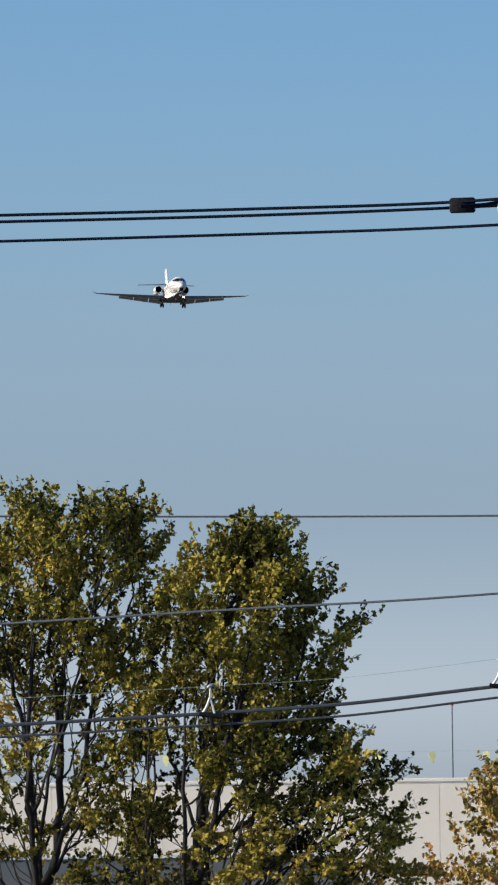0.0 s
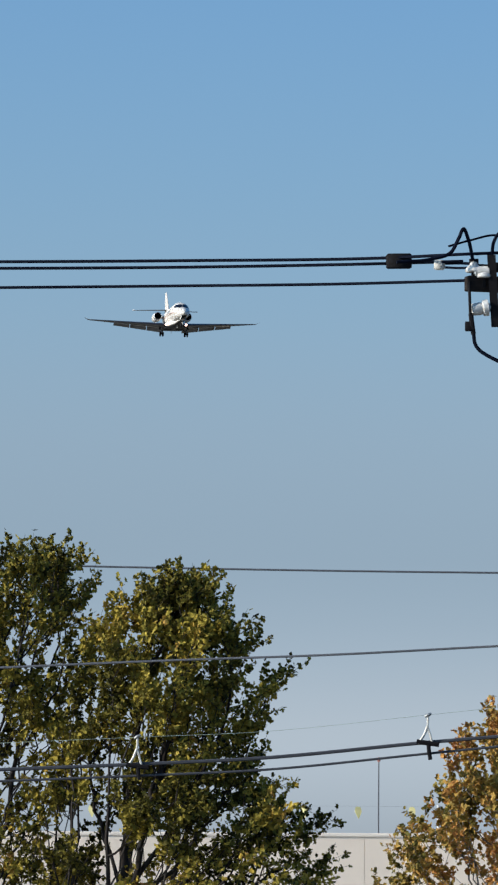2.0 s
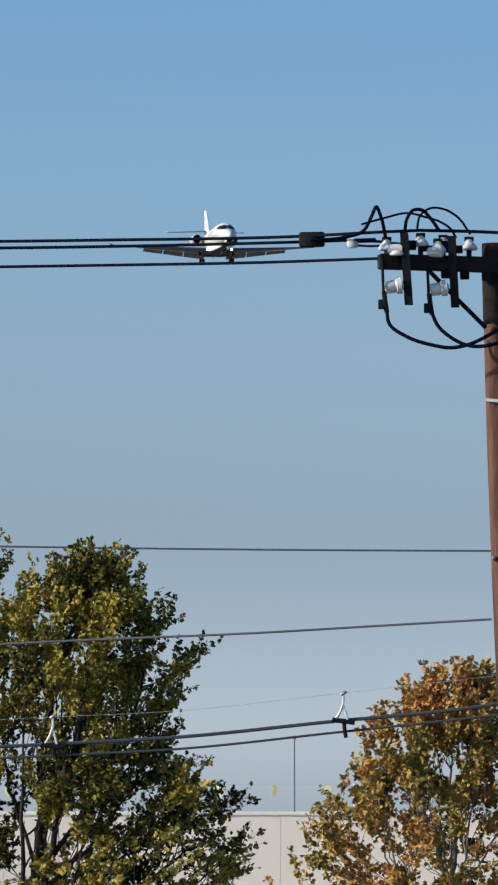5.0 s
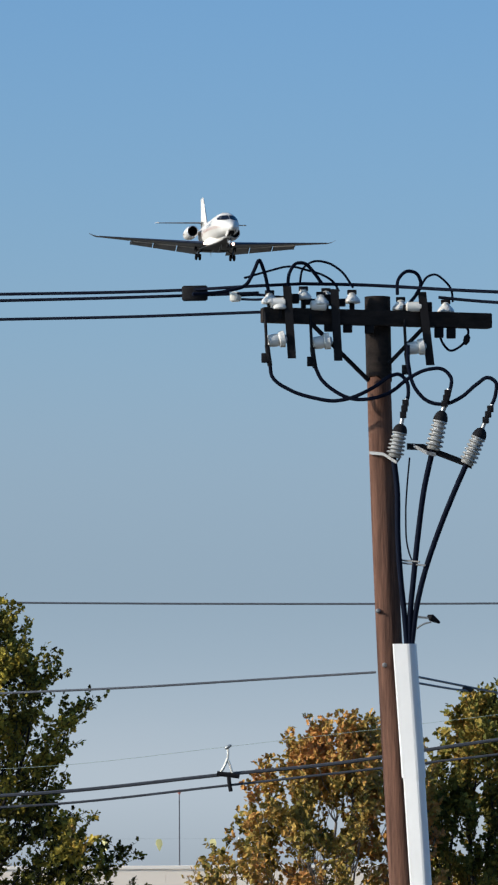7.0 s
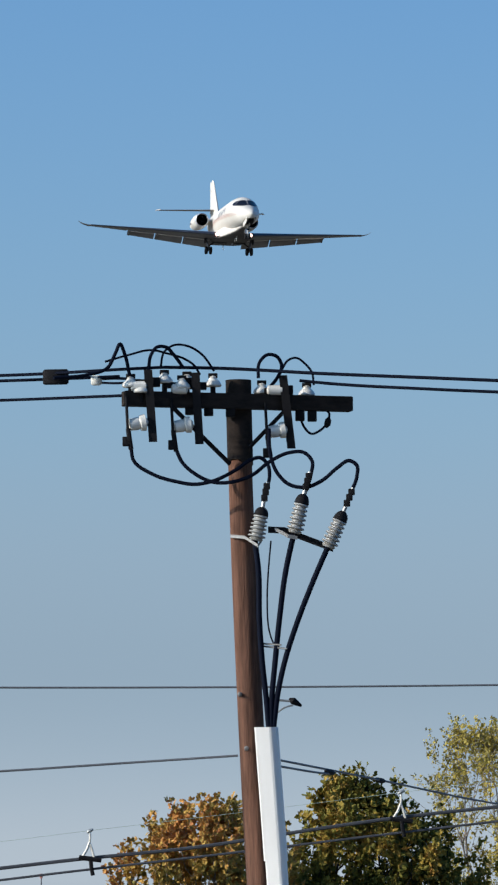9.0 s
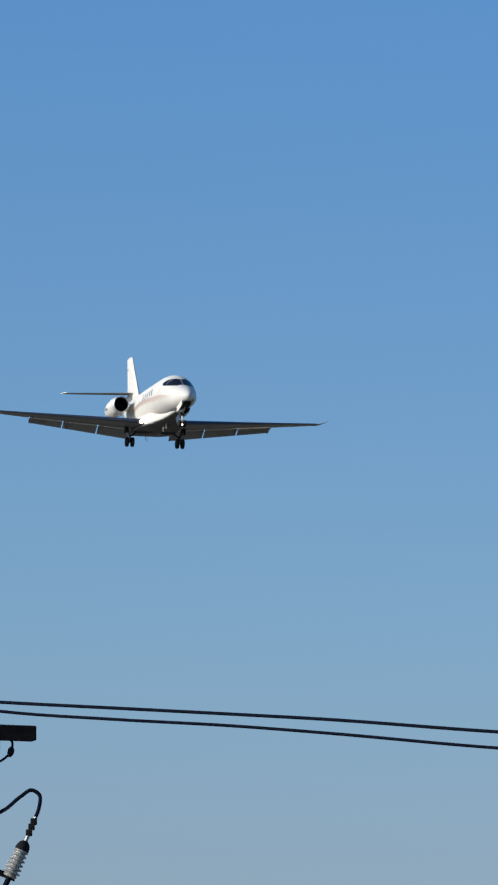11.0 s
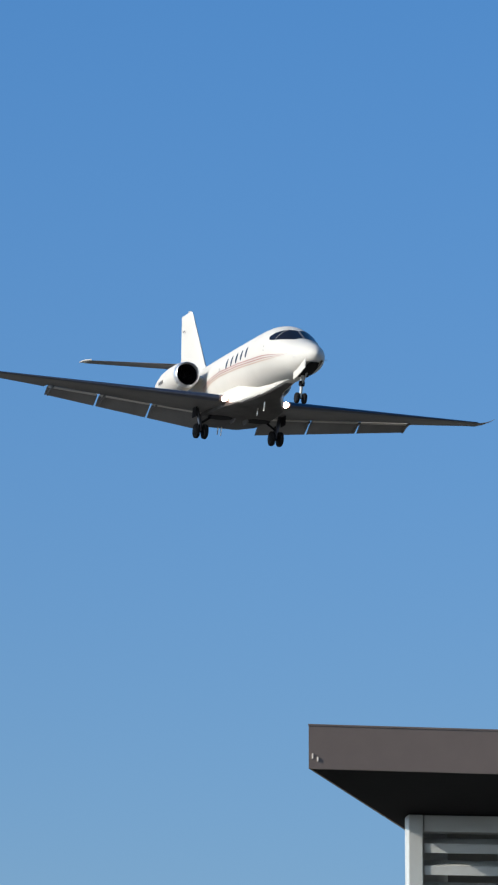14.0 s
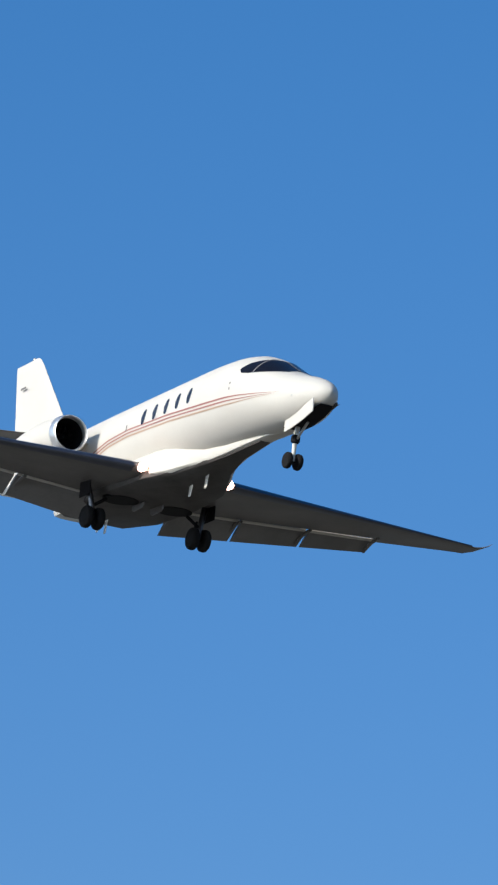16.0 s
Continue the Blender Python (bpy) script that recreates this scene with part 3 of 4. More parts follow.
def build_pole():
    pole = thing("utility_pole", "brown wooden utility pole with dark cross-arm, white insulators and conduit riser", "utility pole")
    rings = []
    for i in range(34):
        z = 9.13 - 9.2 * i / 33
        x, r = pole_x(z), 0.124 + 0.0034 * (9.13 - z)
        rings.append([Vector((x + r * (1 + 0.02 * math.sin(3 * a + z * 1.3)) * math.cos(a), POLE_Y + r * math.sin(a), z)) for a in [2 * math.pi * k / 24 for k in range(24)]])
    shaft = part("shaft", loft(rings), POLEWOOD, pole, "weathered brown wooden shaft")
    # dark ragged-edged sheath that paints the shadow on the pole head
    ragged = random.Random(4)
    drop = [ragged.uniform(-0.04, 0.04) for _ in range(24)]
    part("head_shadow_sheath", loft([[Vector((pole_x(z) + 0.137 * math.cos(2 * math.pi * k / 24), POLE_Y + 0.137 * math.sin(2 * math.pi * k / 24), z + (drop[k] if z < 8.35 else 0))) for k in range(24)] for z in (9.138, 8.96, 8.7, 8.45, 8.26)]), TARWOOD, shaft, "dark pole head, shadow put in its colour")
    for x, z in ((-0.045, 5.79), (0.02, 5.215)):
        part("bolt", lathe(((0, 0.027), (0.5, 0.027), (0.6, 0.015), (1, 0.012)), at_pole(x, z, -0.10), at_pole(x, z, -0.17), 8), BANDGREY, shaft)
    # cross-arm: a square timber with eased ends
    a, b = at_pole(-1.262, 8.953, arm_dy(-1.26)), at_pole(1.168, 8.871, arm_dy(1.17))
    d = (b - a).normalized()
    s = d.cross(Vector((0, 0, 1))).normalized()
    arm = loft([[a + (b - a) * t + s * (0.062 * p * e) + Vector((0, 0, 0.08 * q * e)) for p, q in ((-1, -1), (1, -1), (1, 1), (-1, 1))] for t, e in ((0, 0.9), (0.006, 1), (0.994, 1), (1, 0.9))])
    part("cross_arm", arm, TARWOOD, pole, "dark creosoted timber cross-arm", smooth=False)
    for (x0, z0), (x1, z1) in (((-0.739, 8.86), (-0.13, 8.245)), ((0.45, 8.8), (0.08, 8.42))):
        part("brace", tube((at_pole(x0, z0, arm_dy(x0) - 0.07), at_pole(x1, z1, -0.15)), 0.024, 6), DARKIRON, pole, "dark steel arm brace")
    # insulators along the arm
    for x, z, dy in ((-1.18, 9.10, 0.0), (-1.07, 9.04, -0.05), (-0.82, 9.14, 0.05), (-0.635, 9.08, -0.05), (-0.58, 9.12, 0.12), (-0.304, 9.10, 0.1), (0.215, 9.02, 0.1), (0.694, 8.99, 0.1)):
        insulator(pole, at_pole(x, z - 0.03, arm_dy(x) + dy))
    for x, z in ((-1.09, 9.085), (0.36, 9.03), (-0.66, 9.05)):
        p = at_pole(x, z, arm_dy(x) - 0.06)
        part("arrester_body", lathe(((0, 0.03), (0.1, 0.055), (0.9, 0.055), (1, 0.03)), p - Vector((0.09, 0, 0)), p + Vector((0.09, 0, 0)), 14), PORCELAIN, pole, "white porcelain arrester")
    # fuse cut-outs: a tall steel hanger, a lying porcelain body, the fuse barrel
    for i, (xt, zt, xb, zb, fx, fz) in enumerate(((-0.995, 9.26, -0.945, 8.486, -1.11, 8.68), (-0.49, 9.226, -0.452, 8.458, -0.63, 8.655), (0.442, 9.19, 0.527, 8.404, 0.372, 8.59))):
        dy = arm_dy(xt) - 0.1
        cut = part("cutout_hanger", loft([[at_pole(x + sx * 0.045, z, dy + sy * 0.035) for sx, sy in ((-1, -1), (1, -1), (1, 1), (-1, 1))] for x, z in ((xt, zt), (xb, zb))]), DARKIRON, pole, "dark steel cut-out hanger", smooth=False)
        p, q = at_pole(fx - 0.095, fz - 0.01, dy - 0.03), at_pole(fx + 0.11, fz + 0.02, dy)
        part("cutout_body", lathe(((0, 0.035), (0.06, 0.064), (0.45, 0.07), (0.55, 0.062), (0.62, 0.084), (0.86, 0.09), (0.9, 0.055), (1, 0.035)), p, q, 18), PORCELAIN, cut, "white porcelain fuse cut-out")
        part("fuse_barrel", tube((at_pole(fx - 0.12, fz + 0.3, dy - 0.05), at_pole(fx - 0.105, fz - 0.05, dy - 0.1)), 0.017, 8), DARKIRON, cut)
        part("lower_contact", tube((at_pole(fx - 0.1, fz - 0.05, dy - 0.08), at_pole(fx - 0.085, fz - 0.17, dy - 0.08), at_pole(fx - 0.07, fz - 0.27, dy - 0.06)), 0.028, 8), DARKIRON, cut)
        part("contact_clip", box(fx - 0.15 - 0.0, fx - 0.07, POLE_Y + dy - 0.1, POLE_Y + dy - 0.02, fz - 0.3, fz - 0.2, 0.01), DARKIRON, cut)
    for x in (-0.55, -0.35, -0.12, 0.62, 0.75):
        part("arm_hardware", box(x - 0.05, x + 0.05, POLE_Y + arm_dy(x) - 0.05, POLE_Y + arm_dy(x) + 0.05, 8.72 - 0.03 * x, 8.83 - 0.03 * x, 0.012), DARKIRON, pole, "dark steel arm hardware")
    for x, w, h in ((-1.12, 0.06, 0.07), (-0.93, 0.07, 0.1), (-0.72, 0.09, 0.06), (-0.55, 0.06, 0.12), (-0.42, 0.05, 0.08), (0.3, 0.06, 0.06), (0.5, 0.05, 0.1)):
        z = 8.995 - 0.034 * (x + 0.05)
        part("top_hardware", box(x - w, x + w, POLE_Y + arm_dy(x) - 0.04, POLE_Y + arm_dy(x) + 0.05, z, z + h, 0.012), DARKIRON, pole, "dark steel top bracket")
    part("guy_loop", tube([at_pole(x, z, 0.1) for x, z in ((0.62, 8.76), (0.66, 8.64), (0.74, 8.56), (0.84, 8.6), (0.92, 8.7), (0.93, 8.78), (0.86, 8.84))], 0.013, 6), BLACKCABLE, pole)
    part("guy_joint", lathe(((0, 0.01), (0.3, 0.035), (0.7, 0.035), (1, 0.01)), at_pole(0.9, 8.62, 0.1), at_pole(0.93, 8.74, 0.1), 8), DARKIRON, pole)
    # jumper loops over the arm
    loops = (((-2.0, 9.18), (-1.62, 9.215), (-1.43, 9.28), (-1.34, 9.44), (-1.29, 9.54), (-1.245, 9.44), (-1.19, 9.2)),
             ((-1.45, 9.35), (-1.2, 9.42), (-0.95, 9.47), (-0.78, 9.43), (-0.6, 9.37), (-0.5, 9.3), (-0.44, 9.2)),
             ((-0.99, 9.24), (-0.96, 9.42), (-0.9, 9.5), (-0.8, 9.5), (-0.72, 9.42), (-0.62, 9.28)),
             ((-0.86, 9.28), (-0.82, 9.45), (-0.72, 9.52), (-0.57, 9.51), (-0.42, 9.42), (-0.29, 9.24)),
             ((0.18, 9.16), (0.19, 9.32), (0.28, 9.41), (0.38, 9.39), (0.43, 9.29), (0.38, 9.16), (0.3, 9.06)),
             ((0.43, 9.25), (0.5, 9.35), (0.58, 9.375), (0.68, 9.31), (0.75, 9.22), (0.77, 9.08)))
    for i, pts in enumerate(loops):
        part("jumper", tube([at_pole(x, z, arm_dy(x) + (0.02 if i % 2 else -0.05)) for x, z in pts], 0.0125 if i % 2 else 0.019, 8), BLACKCABLE, pole, "black jumper loop")
    # cables from the cut-outs round to the three terminators
    for pts in (((-1.18, 8.42), (-1.16, 8.3), (-0.953, 8.142), (-0.7, 8.06), (-0.503, 8.03), (-0.36, 8.05), (-0.05, 8.19), (0.1, 8.29), (0.19, 8.31), (0.27, 8.24), (0.29, 8.1), (0.25, 7.95), (0.205, 7.74)),
                ((-0.70, 8.4), (-0.64, 8.27), (-0.5, 8.14), (-0.3, 8.05), (-0.12, 8.05), (0.1, 8.12), (0.3, 8.27), (0.5, 8.36), (0.66, 8.36), (0.745, 8.27), (0.73, 8.12), (0.64, 7.86)),
                ((0.29, 8.62), (0.3, 8.35), (0.37, 8.15), (0.5, 8.02), (0.68, 7.99), (0.85, 8.06), (1.02, 8.2), (1.14, 8.27), (1.22, 8.22), (1.22, 8.1), (1.14, 7.9), (1.06, 7.7))):
        part("terminator_lead", tube([at_pole(x, z, -0.28) for x, z in pts], 0.021, 8), BLACKCABLE, pole, "black drooping cable lead")
    for top, bot, tip in (((0.205, 7.735), (0.14, 7.424), (0.27, 8.05)), ((0.64, 7.865), (0.55, 7.5), (0.72, 8.15)), ((1.055, 7.68), (0.905, 7.346), (1.18, 7.98))):
        p, q, t = at_pole(*bot, -0.3), at_pole(*top, -0.3), at_pole(*tip, -0.3)
        prof = [(0, 0.06), (0.06, 0.075)]
        for k in range(6):
            f = 0.1 + 0.8 * k / 6
            prof += [(f, 0.058), (f + 0.035, 0.096 - 0.003 * k), (f + 0.075, 0.091 - 0.003 * k), (f + 0.10, 0.058)]
        prof += [(0.93, 0.055), (1, 0.045)]
        ter = part("cable_terminator", lathe(prof, p, q, 20), POLYMER, pole, "grey ribbed cable terminator")
        part("terminator_cap", lathe(((0, 0.070), (0.12, 0.080), (0.5, 0.072), (0.8, 0.055), (1, 0.028)), q - (q - p) * 0.17, q + (q - p) * 0.14, 14), DARKIRON, ter)
        part("terminal_rod", tube((q, q + (t - q) * 0.5, t), 0.022, 8), GALV, ter, "bright terminal rod")
        for f in (0.45, 0.66, 0.85):
            m = q + (t - q) * f
            part("rod_clamp", box(m.x - 0.035, m.x + 0.035, m.y - 0.03, m.y + 0.03, m.z - 0.035, m.z + 0.035, 0.01), DARKIRON, ter)
    # terminator bracket
    part("terminator_bracket", loft([[at_pole(x, z + q * 0.035, -0.24 + p * 0.04) for p, q in ((-1, -1), (1, -1), (1, 1), (-1, 1))] for x, z in ((0.27, 7.54), (0.45, 7.53), (0.6, 7.47), (0.96, 7.33))]), DARKIRON, pole, "dark steel bracket", smooth=False)
    part("bracket_band", loft([[at_pole(x, z + q * 0.017, dy + p * 0.012) for p, q in ((-1, -1), (1, -1), (1, 1), (-1, 1))] for x, z, dy in ((-0.13, 7.475, -0.1), (0.02, 7.46, -0.24), (0.16, 7.37, -0.34), (0.2, 7.42, -0.3))]), BANDGREY, pole, "zinc steel mounting band", smooth=False)
    part("bracket_band", loft([[at_pole(x, z + q * 0.02, dy + p * 0.015) for p, q in ((-1, -1), (1, -1), (1, 1), (-1, 1))] for x, z, dy in ((0.34, 7.55, -0.3), (0.48, 7.47, -0.36), (0.58, 7.45, -0.36))]), BANDGREY, pole, "zinc steel mounting band", smooth=False)
    # three power cables run down into the riser
    for pts in (((0.13, 7.42), (0.165, 7.1), (0.17, 6.6), (0.2, 6.1), (0.235, 5.75), (0.26, 5.42)), ((0.545, 7.5), (0.455, 7.1), (0.385, 6.6), (0.33, 6.1), (0.295, 5.75), (0.285, 5.42)),
                ((0.9, 7.34), (0.75, 7.0), (0.59, 6.6), (0.44, 6.15), (0.36, 5.8), (0.31, 5.42))):
        part("power_cable", tube([at_pole(x, z, -0.27) for x, z in pts], 0.03, 10), BLACKCABLE, pole, "thick black power cable")
    part("ground_wire", tube([at_pole(x, z, -0.26) for x, z in ((0.3, 7.42), (0.27, 7.1), (0.255, 6.8), (0.29, 6.4), (0.33, 6.3))], 0.009, 6), BLACKCABLE, pole)
    for x0, z0, x1, z1 in ((0.17, 6.33, 0.4, 6.31), (0.2, 6.3, 0.46, 6.27)):
        part("cable_strap", tube((at_pole(x0, z0, -0.22), at_pole(x1, z1, -0.33)), 0.010, 6), BANDGREY, pole)
    # white conduit riser, in two lengths
    for z0, z1, x0, x1, w in ((5.44, 4.02, 0.233, 0.325, 0.127), (4.03, 0.0, 0.326, 0.56, 0.115)):
        ring = []
        for z, x in ((z0, x0), (z1, x1)):
            dyc = -0.26
            ring.append([at_pole(x + w * px, z, dyc + 0.12 * py) for px, py in ((-1, -0.1), (-0.97, -0.4), (-0.9, -0.62), (0.2, -0.95), (0.4, -0.95), (0.6, -0.85), (0.8, -0.65), (0.97, -0.3), (1, 0.1), (1, 0.6), (-1, 0.6))])
        part("riser_guard", loft(ring), PVC, pole, "white plastic cable riser", smooth=False)
    # small side bracket with a dark knob
    br = part("side_bracket", tube([at_pole(x, z, -0.1) for x, z in ((0.3, 5.73), (0.42, 5.72), (0.52, 5.71))], 0.012, 6), GALV, pole)
    part("knob", lathe(((0, 0.01), (0.3, 0.04), (0.6, 0.03), (1, 0.012)), at_pole(0.48, 5.74, -0.1), at_pole(0.61, 5.66, -0.1), 10), DARKIRON, br)
    part("bracket_strut", tube([at_pole(x, z, -0.1) for x, z in ((0.36, 5.6), (0.44, 5.65), (0.52, 5.67))], 0.01, 6), GALV, br)
    return pole


build_pole()


# ---- overhead lines ----
def line(points, r, mat, label, name="power_line", group="overhead lines", steps=10):
    return tagged(part(name, tube(points, r, 6, steps=steps), mat), label, "cable", group)


def pp(*pts):
    return [at_pole(x, z, dy) for x, z, dy in pts]


line(pp((-22, 9.3, 5.0), (-6.93, 9.17, 1.2), (-4.27, 9.19, 0.7), (-2.1, 9.225, 0.1), (-1.2, 9.27, -0.3), (-0.82, 9.285, -0.2)), 0.017, BLACKCABLE, "black power line strung to the utility pole")
line(pp((-22, 9.2, 5.3), (-6.93, 9.1, 1.4), (-4.27, 9.12, 0.9), (-2.1, 9.165, 0.2), (-1.3, 9.19, -0.2)), 0.017, BLACKCABLE, "black power line strung to the utility pole")
line(pp((-22, 9.0, 4.8), (-6.93, 8.89, 1.0), (-4.27, 8.92, 0.6), (-2.57, 8.945, 0.0), (-1.26, 8.985, -0.55)), 0.016, BLACKCABLE, "black power line strung to the utility pole")
line(pp((-0.82, 9.285, -0.2), (-0.25, 9.27, -0.1), (0.84, 9.205, -0.45), (2.04, 9.147, -0.95), (3.25, 9.088, -1.4), (4.35, 9.03, -1.85), (5.81, 8.925, -2.4), (8.6, 8.772, -3.5), (16, 8.6, -6.5), (30, 8.75, -12)), 0.018, BLACKCABLE, "black power line strung to the utility pole")
line(pp((0.62, 9.13, -0.05), (0.84, 9.106, -0.1), (2.04, 9.026, -0.55), (3.25, 8.963, -0.95), (4.35, 8.882, -1.35), (5.81, 8.755, -1.9), (8.6, 8.585, -2.9), (16, 8.4, -6), (30, 8.6, -12)), 0.017, BLACKCABLE, "black power line strung to the utility pole")
line([(-60, 112, 9.2), (-25, 110, 8.45), (-10.47, 110, 8.15), (-3, 110, 8.045), (4.07, 110, 8.03), (15, 110, 8.2), (50, 112, 9.2)], 0.016, GREYWIRE, "thin grey wire far behind the pole")
line(pp((-24, 4.2, 3.0), (-6.96, 4.8, 0.8), (-4.31, 4.925, 0.5), (-2.59, 4.995, 0.3), (-1.2, 5.075, 0.25), (-0.07, 5.14, 0.14)), 0.0125, GREYWIRE, "grey cable tied to the pole shaft")
line([at_pole(0.12, 5.14, 0.14), (1.55, 81, 5.235), (2.75, 87.5, 5.29), (4.0, 95, 5.42)], 0.0125, GREYWIRE, "grey cable running to the far pole")
line([at_pole(0.12, 5.07, 0.14), (0.75, 75.5, 5.075), (0.95, 77, 5.12)], 0.012, GREYWIRE, "short grey tail tied to the cable")
for x, y, z in ((0.95, 77, 5.14), (1.6, 81.3, 5.235)):
    tagged(part("cable_clamp", lathe(((0, 0.015), (0.2, 0.032), (0.8, 0.032), (1, 0.015)), (x - 0.05, y - 0.2, z), (x + 0.05, y + 0.2, z), 8), DARKIRON), "dark clamp on the grey cable", "clamp")
line([(-30, 95, 3.6), (-9.06, 95, 4.72), (-6.15, 95, 4.86), (-4.37, 95, 4.95), (-2.14, 95, 5.19), (2.15, 95, 5.68), (4.0, 95, 5.9)], 0.0026, GREENWIRE, "thin greenish messenger strand")
line([(-30, 95, 3.6), (-9.0, 95, 4.36), (-6.1, 95, 4.49), (-4.45, 95, 4.58), (-2.26, 95, 4.8), (-0.5, 95, 4.97), (0.52, 95, 5.12), (2.08, 95, 5.33), (4.0, 95, 5.52)], 0.025, GREYCABLE, "thick dark grey bundled cable", "bundled_cable")
line([(-30, 95, 3.45), (-9.0, 95, 4.2), (-6.1, 95, 4.33), (-4.4, 95, 4.42), (-2.2, 95, 4.65), (-0.7, 95, 4.81), (2.08, 95, 5.12), (4.0, 95, 5.33)], 0.017, GREYCABLE, "dark grey lower bundled cable", "bundled_cable")

line([(3.96, 95, 5.60), (4.77, 95, 5.50), (9, 95, 5.2), (16, 95, 5.0), (40, 97, 5.4)], 0.022, GREYCABLE, "dark grey cable running on from the far pole", "bundled_cable")
line(pp((-1.5, 9.165, -0.05), (-1.35, 9.17, -0.15), (-1.14, 9.16, -0.3)), 0.015, BLACKCABLE, "short black wire tail at the connector")
line(pp((-1.5, 9.125, -0.05), (-1.35, 9.118, -0.15), (-1.1, 9.13, -0.3)), 0.013, BLACKCABLE, "short black wire tail at the connector")

# splice sleeve and pale connector on the near wires
sl = part("splice_sleeve", loft([[at_pole(x, 9.19 + 0.012 * (x + 1.97) + 0.083 * e * q, 0.1 + 0.07 * e * p) for p, q in ((-1, -0.8), (-0.8, -1), (0.8, -1), (1, -0.8), (1, 0.8), (0.8, 1), (-0.8, 1), (-1, 0.8))] for x, e in ((-2.115, 0.8), (-2.095, 1), (-1.86, 1), (-1.84, 0.8))]), DARKIRON)
tagged(sl, "dark boxy splice sleeve clamped on two power lines", "splice")
cn = part("wire_connector", loft([[at_pole(x, 9.15 + 0.055 * e * q, -0.05 + 0.05 * e * p) for p, q in ((-1, -0.7), (-0.7, -1), (0.7, -1), (1, -0.7), (1, 0.7), (0.7, 1), (-0.7, 1), (-1, 0.7))] for x, e in ((-1.605, 0.75), (-1.58, 1), (-1.51, 1), (-1.485, 0.7))]), CONNECTOR)
tagged(cn, "pale plastic connector on a power line", "connector")


def cable_hanger(x, top, mid, low):
    """A white insulated spacer that hangs the bundled cables from the strand."""
    h = thing("cable_hanger", "pale spacer bracket holding bundled cables", "cable hanger", "cable hangers", (x, 94.95, mid))
    t, l = top - mid, low - mid
    part("top_clamp", lathe(((0, 0.012), (0.3, 0.026), (0.7, 0.024), (1, 0.012)), (-0.04, 0, t - 0.03), (0.05, 0, t + 0.02), 10), GALV, h, "grey strand clamp")
    part("stem", tube(((0, 0, t), (0.005, 0, t * 0.75), (-0.005, 0, t * 0.48)), 0.016, 6), CONNECTOR, h, "pale grey stem")
    part("leg", tube(((-0.005, 0, t * 0.55), (-0.04, 0, t * 0.3), (-0.13, 0, -0.03)), 0.02, 6), CONNECTOR, h, "pale grey leg")
    part("leg", tube(((-0.005, 0, t * 0.55), (0.03, 0, t * 0.3), (0.06, 0, 0.0)), 0.016, 6), CONNECTOR, h, "pale grey leg")
    part("cross_bar", tube(((-0.15, 0, 0), (0, 0, -0.02), (0.16, 0, -0.04)), 0.035, 8), DARKIRON, h, "dark cable saddle")
    part("lower_clamp", tube(((0.01, 0, 0), (0.02, 0, l * 0.6), (0.04, 0, l - 0.03)), 0.03, 8), DARKIRON, h, "dark lower clamp")


cable_hanger(-6.15, 4.87, 4.48, 4.3)
cable_hanger(-2.14, 5.19, 4.82, 4.6)
cable_hanger(2.15, 5.69, 5.32, 5.1)


def far_pole():
    p = thing("distant_utility_pole", "pale weathered pole with small can transformer and dark bracket", "utility pole", "", (3.96, 95, 0))
    part("shaft", lathe(((0, 0.15), (1, 0.095)), (0, 0, 0), (0, 0, 5.84), 18), PALEBARK, p, "pale weathered wooden shaft")
    can = part("transformer", lathe(((0, 0.09), (0.06, 0.13), (0.88, 0.13), (0.95, 0.11), (1, 0.03)), (0.03, -0.12, 5.86), (0.03, -0.12, 6.08), 18), PALEBARK, p, "grey can transformer")
    part("bushing", lathe(((0, 0.03), (0.4, 0.04), (1, 0.015)), (0.1, -0.12, 6.06), (0.12, -0.12, 6.16), 10), DARKIRON, can)
    part("bracket_arm", tube(((-0.22, -0.05, 5.97), (-0.1, -0.12, 5.88), (0.12, -0.18, 5.78)), 0.035, 8), DARKIRON, p, "dark bracket arm")
    part("bracket_box", box(-0.05, 0.16, -0.24, -0.12, 5.70, 5.84, 0.015), DARKIRON, p, "dark bracket box")
    part("drop_lead", tube(((0.17, -0.14, 5.98), (0.16, -0.2, 5.75), (0.08, -0.2, 5.58), (0.02, -0.18, 5.45)), 0.022, 6), CONNECTOR, p, "pale drop lead")
    part("drop_lead", tube(((0.2, -0.14, 5.7), (0.22, -0.16, 5.5), (0.17, -0.16, 5.3), (0.12, -0.16, 4.6)), 0.022, 6), BLACKCABLE, p, "black drop lead")
    part("band", lathe(((0, 0.135), (1, 0.135)), (0, 0, 5.3), (0, 0, 5.38), 16), GALV, p)


far_pole()


